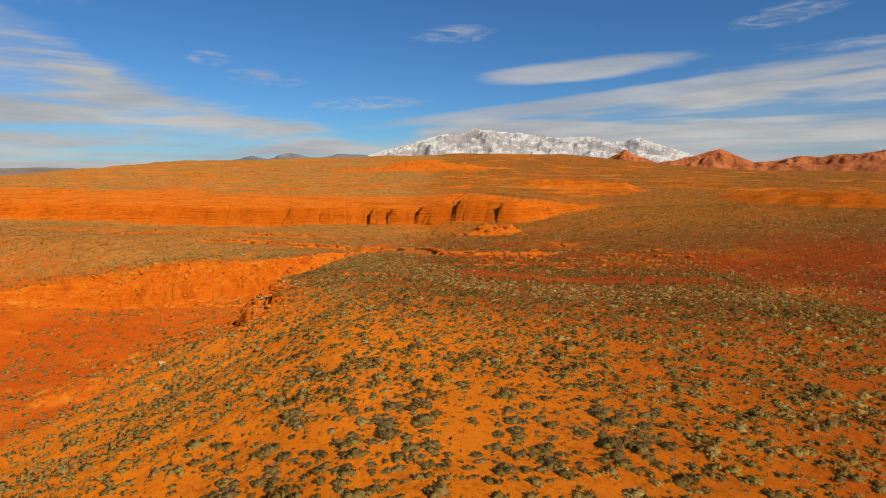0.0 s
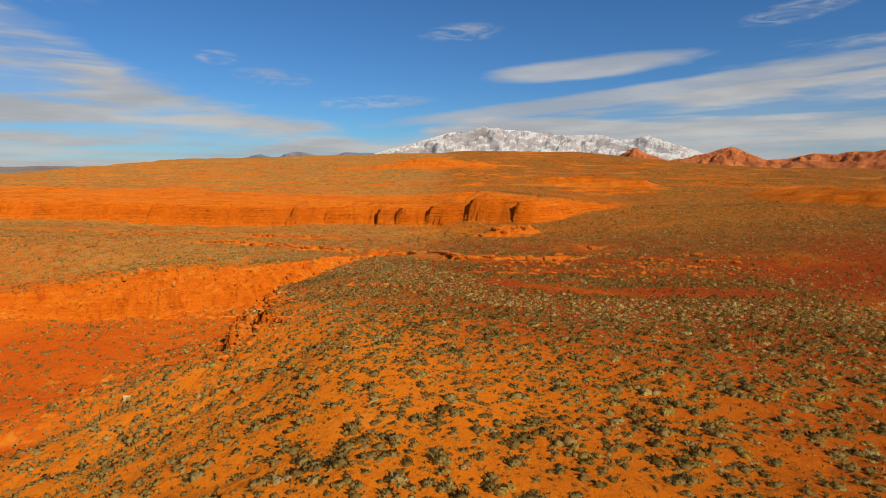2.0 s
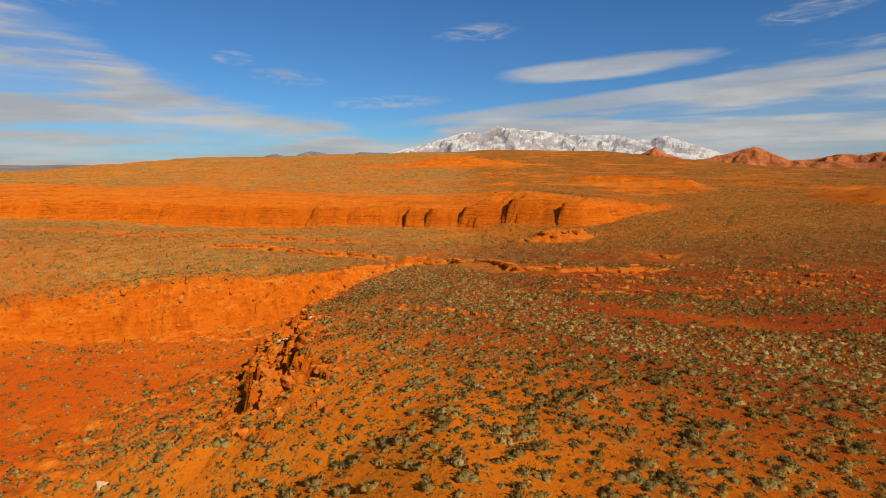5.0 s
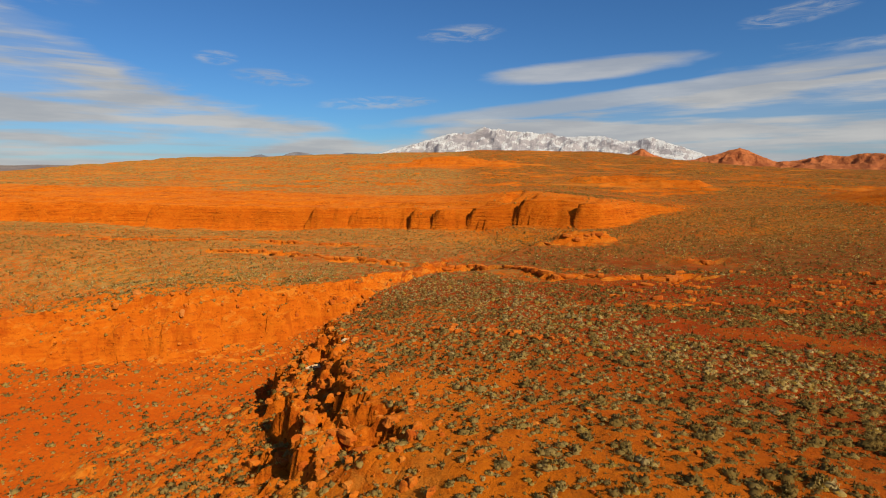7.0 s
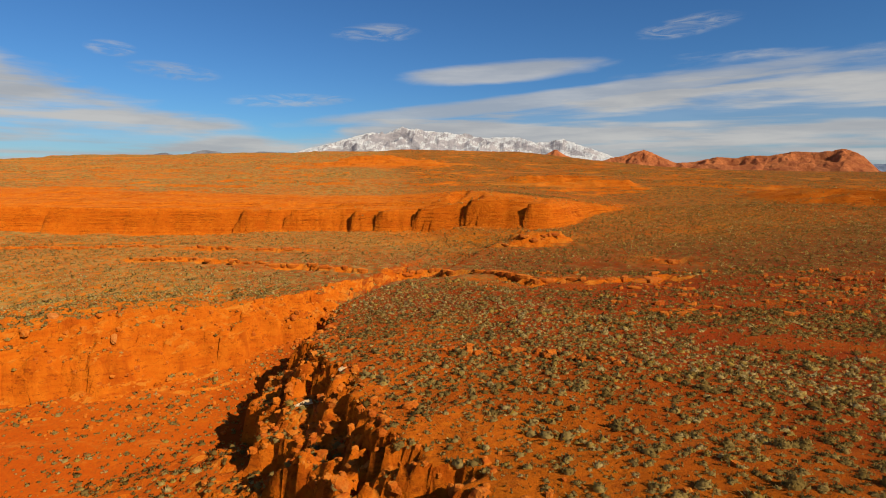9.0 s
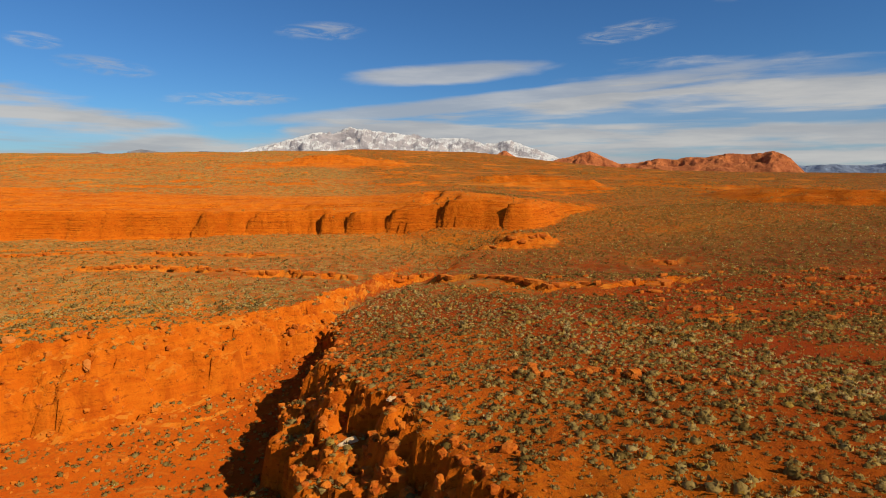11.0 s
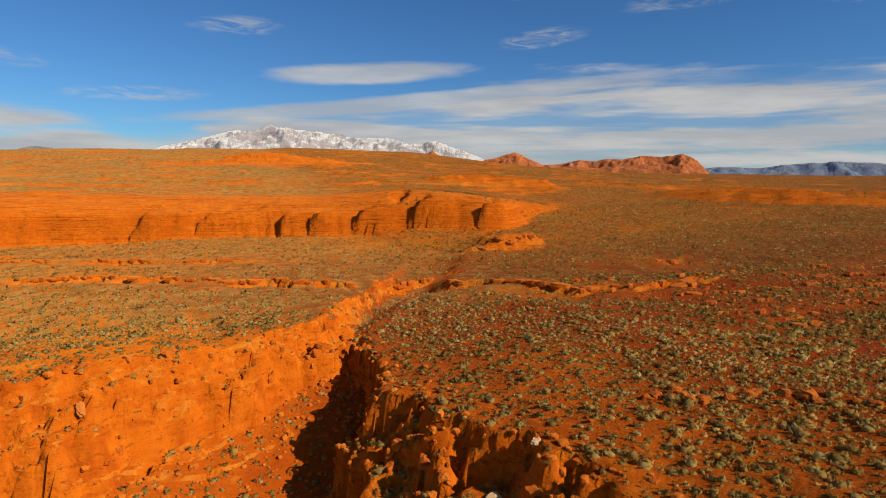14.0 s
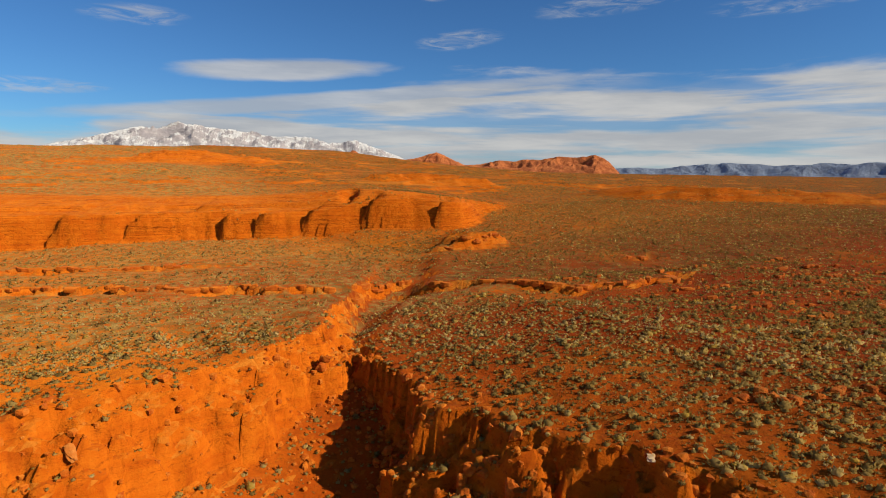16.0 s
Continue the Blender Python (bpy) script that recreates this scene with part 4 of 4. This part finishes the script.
def rock_mesh(name, bm, mat):
    me = bpy.data.meshes.new(name)
    bm.to_mesh(me)
    bm.free()
    me.materials.append(mat)
    return me


boulders = [rock_mesh("boulder", rock_shape(i, 2, 0.92), ROCK) for i in range(12)]
placed = 0
gr = np.random.default_rng(23)
x, y = gr.uniform(-34, -14, 9000), gr.uniform(57, 108, 9000)
z, g = lie(x, y)
d = -beside(x, y, RIM)
keep = gr.random(9000) < ss(1.6, 0.0, d) * ss(-6, -3.0, d) * (0.2 + 0.8 * ss(0.4, 1.1, g)) * 0.26 * (np.hypot(x + 26.6, y - 79.6) > 1.6)
for px, py, pz in zip(x[keep][:300], y[keep][:300], z[keep][:300]):
    s = float(np.clip(0.27 * np.exp(0.45 * gr.normal()), 0.14, 0.62))
    ob = tagged(new("boulder", boulders[placed % 12]), "broken block of orange sandstone on the canyon rim", "rock", "boulders along the canyon rim")
    ob.matrix_basis = pose(px, py, pz + 0.05 * s, gr.uniform(-20, 20), gr.uniform(-20, 20), gr.uniform(0, 360)) @ Matrix.Diagonal((s, s * gr.uniform(0.6, 1.1), s * gr.uniform(0.7, 1.4), 1))
    placed += 1


# slabs of harder rock that jut from the low ledges
def slab_shape(seed):
    g = random.Random(seed)
    bm = bmesh.new()
    n = 7
    ring = [(math.cos(2 * math.pi * k / n) * g.uniform(0.75, 1.1), math.sin(2 * math.pi * k / n) * g.uniform(0.6, 1.0)) for k in range(n)]
    low = [bm.verts.new((x * 0.86, y * 0.86, -0.5)) for x, y in ring]
    mid = [bm.verts.new((x, y, g.uniform(-0.1, 0.25))) for x, y in ring]
    top = [bm.verts.new((x * 0.9, y * 0.9, 0.5 + g.uniform(-0.15, 0.1))) for x, y in ring]
    for a, b in ((low, mid), (mid, top)):
        for k in range(n):
            bm.faces.new((a[k], a[(k + 1) % n], b[(k + 1) % n], b[k]))
    bm.faces.new(top)
    bm.faces.new(low[::-1])
    bmesh.ops.triangulate(bm, faces=bm.faces[:])
    return bm


slabs = [rock_mesh("flat_rock", slab_shape(i), ROCK) for i in range(8)]
for line, tall in LEDGES[:5]:
    for (ax, ay), (bx, by) in zip(line, line[1:]):
        long = math.hypot(bx - ax, by - ay)
        turn = math.degrees(math.atan2(by - ay, bx - ax))
        for k in range(int(long / 1.1)):
            if gr.random() < 0.3:
                continue
            a = (k + gr.uniform(0, 1)) / (long / 1.1)
            px, py = ax + (bx - ax) * a, ay + (by - ay) * a
            # walk to where the ledge breaks
            side = np.linspace(-5, 5, 41)
            qx, qy = px - math.sin(radians(turn)) * side, py + math.cos(radians(turn)) * side
            prof = height(qx, qy)
            step = int(np.argmax(prof[4:] - prof[:-4])) + 3
            if prof[min(step + 2, 40)] - prof[max(step - 3, 0)] < 0.35:
                continue
            s = float(gr.uniform(0.5, 1.5))
            ob = tagged(new("flat_rock", slabs[int(gr.integers(8))]), "flat slab of red sandstone jutting from a low ledge", "rock", "slabs along the low ledges")
            ob.matrix_basis = pose(qx[step], qy[step], prof[min(step + 2, 40)] - 0.2, gr.uniform(-7, 7), gr.uniform(-7, 7), turn + gr.uniform(-25, 25)) @ Matrix.Diagonal((s, s * 0.62, gr.uniform(0.4, 0.8), 1))

# broken slabs on the stony bench
count = 0
while count < 170:
    px, py = float(gr.uniform(2, 52)), float(gr.uniform(87, 116))
    row = (py + 0.05 * px + 1.2 * math.sin(px / 6) + 0.5 * math.sin(px / 1.9)) % 5.2
    if row > 1.0 or gr.random() > 0.5 + 0.5 * math.sin(px / 3.1 + py):
        continue
    count += 1
    pz = float(height(np.array([px]), np.array([py]))[0])
    s = float(np.clip(0.42 * np.exp(0.45 * gr.normal()), 0.2, 1.1))
    ob = tagged(new("flat_rock", slabs[int(gr.integers(8))]), "broken red sandstone slab lying on the stony bench", "rock", "slabs of the stony bench")
    ob.matrix_basis = pose(px, py, pz + 0.12, gr.uniform(-12, 12), gr.uniform(-12, 12), gr.uniform(-35, 35)) @ Matrix.Diagonal((s, s * 0.55, gr.uniform(0.25, 0.55), 1))

for k in range(34):
    a = k / 33
    px, py = -16.0 + 11 * a + gr.normal() * 0.35, 80.5 - 7.5 * a + gr.normal() * 0.35 + 0.8 * math.sin(5 * a)
    pz = float(height(np.array([px]), np.array([py]))[0])
    s = float(gr.uniform(0.22, 0.5))
    ob = tagged(new("red_rock", boulders[k % 12]), "small red block of a low stone ledge crossing the sand", "rock", "blocks of a low red ledge")
    ob.matrix_basis = pose(px, py, pz + 0.06, gr.uniform(-12, 12), gr.uniform(-12, 12), gr.uniform(0, 360)) @ Matrix.Diagonal((s, s * gr.uniform(0.6, 1.0), s * gr.uniform(0.6, 1.0), 1))


def lone_rock(name, seed, x, y, sx, sy, sz, turn, mat, label, tilt=0.0, lift=0.25, flat=0.7):
    ob = tagged(new(name, rock_mesh(name, rock_shape(seed, 4, 0.85, flat), mat)), label, "rock")
    z = float(height(np.array([x]), np.array([y]))[0])
    ob.matrix_basis = pose(x, y, z + lift * sz, tilt, 0, turn) @ Matrix.Diagonal((sx, sy, sz, 1))
    return ob


lone_rock("pale_rock", 31, -26.5, 79.4, 0.80, 0.32, 0.30, 20, PALE, "long cream-white sandstone block lying on the broken rim")
lone_rock("pale_rock", 32, -23.7, 79.9, 0.42, 0.26, 0.20, 40, PALE, "cream-white sandstone block at the edge of the rim", 0.0, 0.0)
lone_rock("pale_rock", 33, -30.3, 56.6, 0.5, 0.35, 0.4, 10, PALE, "small pale sandstone block on the scree slope")
lone_rock("leaning_slab", 34, -47.4, 98.9, 0.32, 0.7, 0.28, 12, TAN, "leaning slab of tan sandstone on the canyon wall", 40)
lone_rock("tan_boulder", 35, -54.3, 101.8, 0.6, 0.5, 0.6, 0, TAN, "tan boulder on the lip of the canyon wall")

# rubble of the broken rim, and small stones and chips on the sand
def plain(seed, cuts):
    bm = rock_shape(seed, cuts)
    bm.verts.index_update()
    out = np.array([v.co[:] for v in bm.verts]), np.array([[v.index for v in f.verts] for f in bm.faces])
    bm.free()
    return out


RUBBLE = [plain(80 + i, 1) for i in range(8)]
STONES = [plain(60 + i, 0) for i in range(6)]
x, y = spots(-36, -12, 55, 110, 0.5)
z, g = lie(x, y)
d = -beside(x, y, RIM)
m = rng.random(len(x)) < ss(1.2, -0.3, d) * ss(-10, -6, d) * (0.25 + 0.75 * ss(0.3, 1.0, g)) * 0.55
x, y, z = x[m], y[m], z[m]
x3, y3 = spots(-30, -10, 56, 98, 0.5)
d3 = -beside(x3, y3, RIM)
m = rng.random(len(x3)) < ss(-0.8, 0, d3) * ss(4.0, 1.0, d3) * (0.12 + 0.4 * ss(0, 0.5, rough(x3, y3, 4, 123, 2)))
x3, y3 = x3[m], y3[m]
z3 = height(x3, y3)
x, y, z = np.concatenate([x, x3]), np.concatenate([y, y3]), np.concatenate([z, z3])
x2, y2 = spots(-62, -26, 90, 112, 0.7)
z2, g2 = lie(x2, y2)
w2 = beside(x2, y2, WALL)
m = rng.random(len(x2)) < ss(1.0, -0.5, w2) * ss(-14, -9, w2) * 0.5
x, y, z = np.concatenate([x, x2[m]]), np.concatenate([y, y2[m]]), np.concatenate([z, z2[m]])
r = np.clip(0.15 * np.exp(0.5 * rng.normal(size=len(x))), 0.06, 0.5)
scatter("rubble", RUBBLE, np.stack([x, y, z], -1), r, r * rng.uniform(0.8, 1.6, len(x)), rng.random(len(x)), "rubble of orange sandstone below the broken canyon rim", "rubble", ROCK, -0.01, smooth=False)
x, y = spots(-62, 40, 14, 112, 0.6)
z, g = lie(x, y)
p = 0.05 + 0.5 * ss(0.35, 0.8, g) + 0.35 * ss(0.10, 0.5, rough(x, y, 8, 121, 3))
m = rng.random(len(x)) < p * 0.6
x, y, z = x[m], y[m], z[m]
r = np.clip(0.075 * np.exp(0.5 * rng.normal(size=len(x))), 0.04, 0.35)
scatter("stones", STONES, np.stack([x, y, z], -1), r, r, rng.random(len(x)), "loose chips and stones of orange sandstone", "stones", ROCK, -0.01, smooth=False)
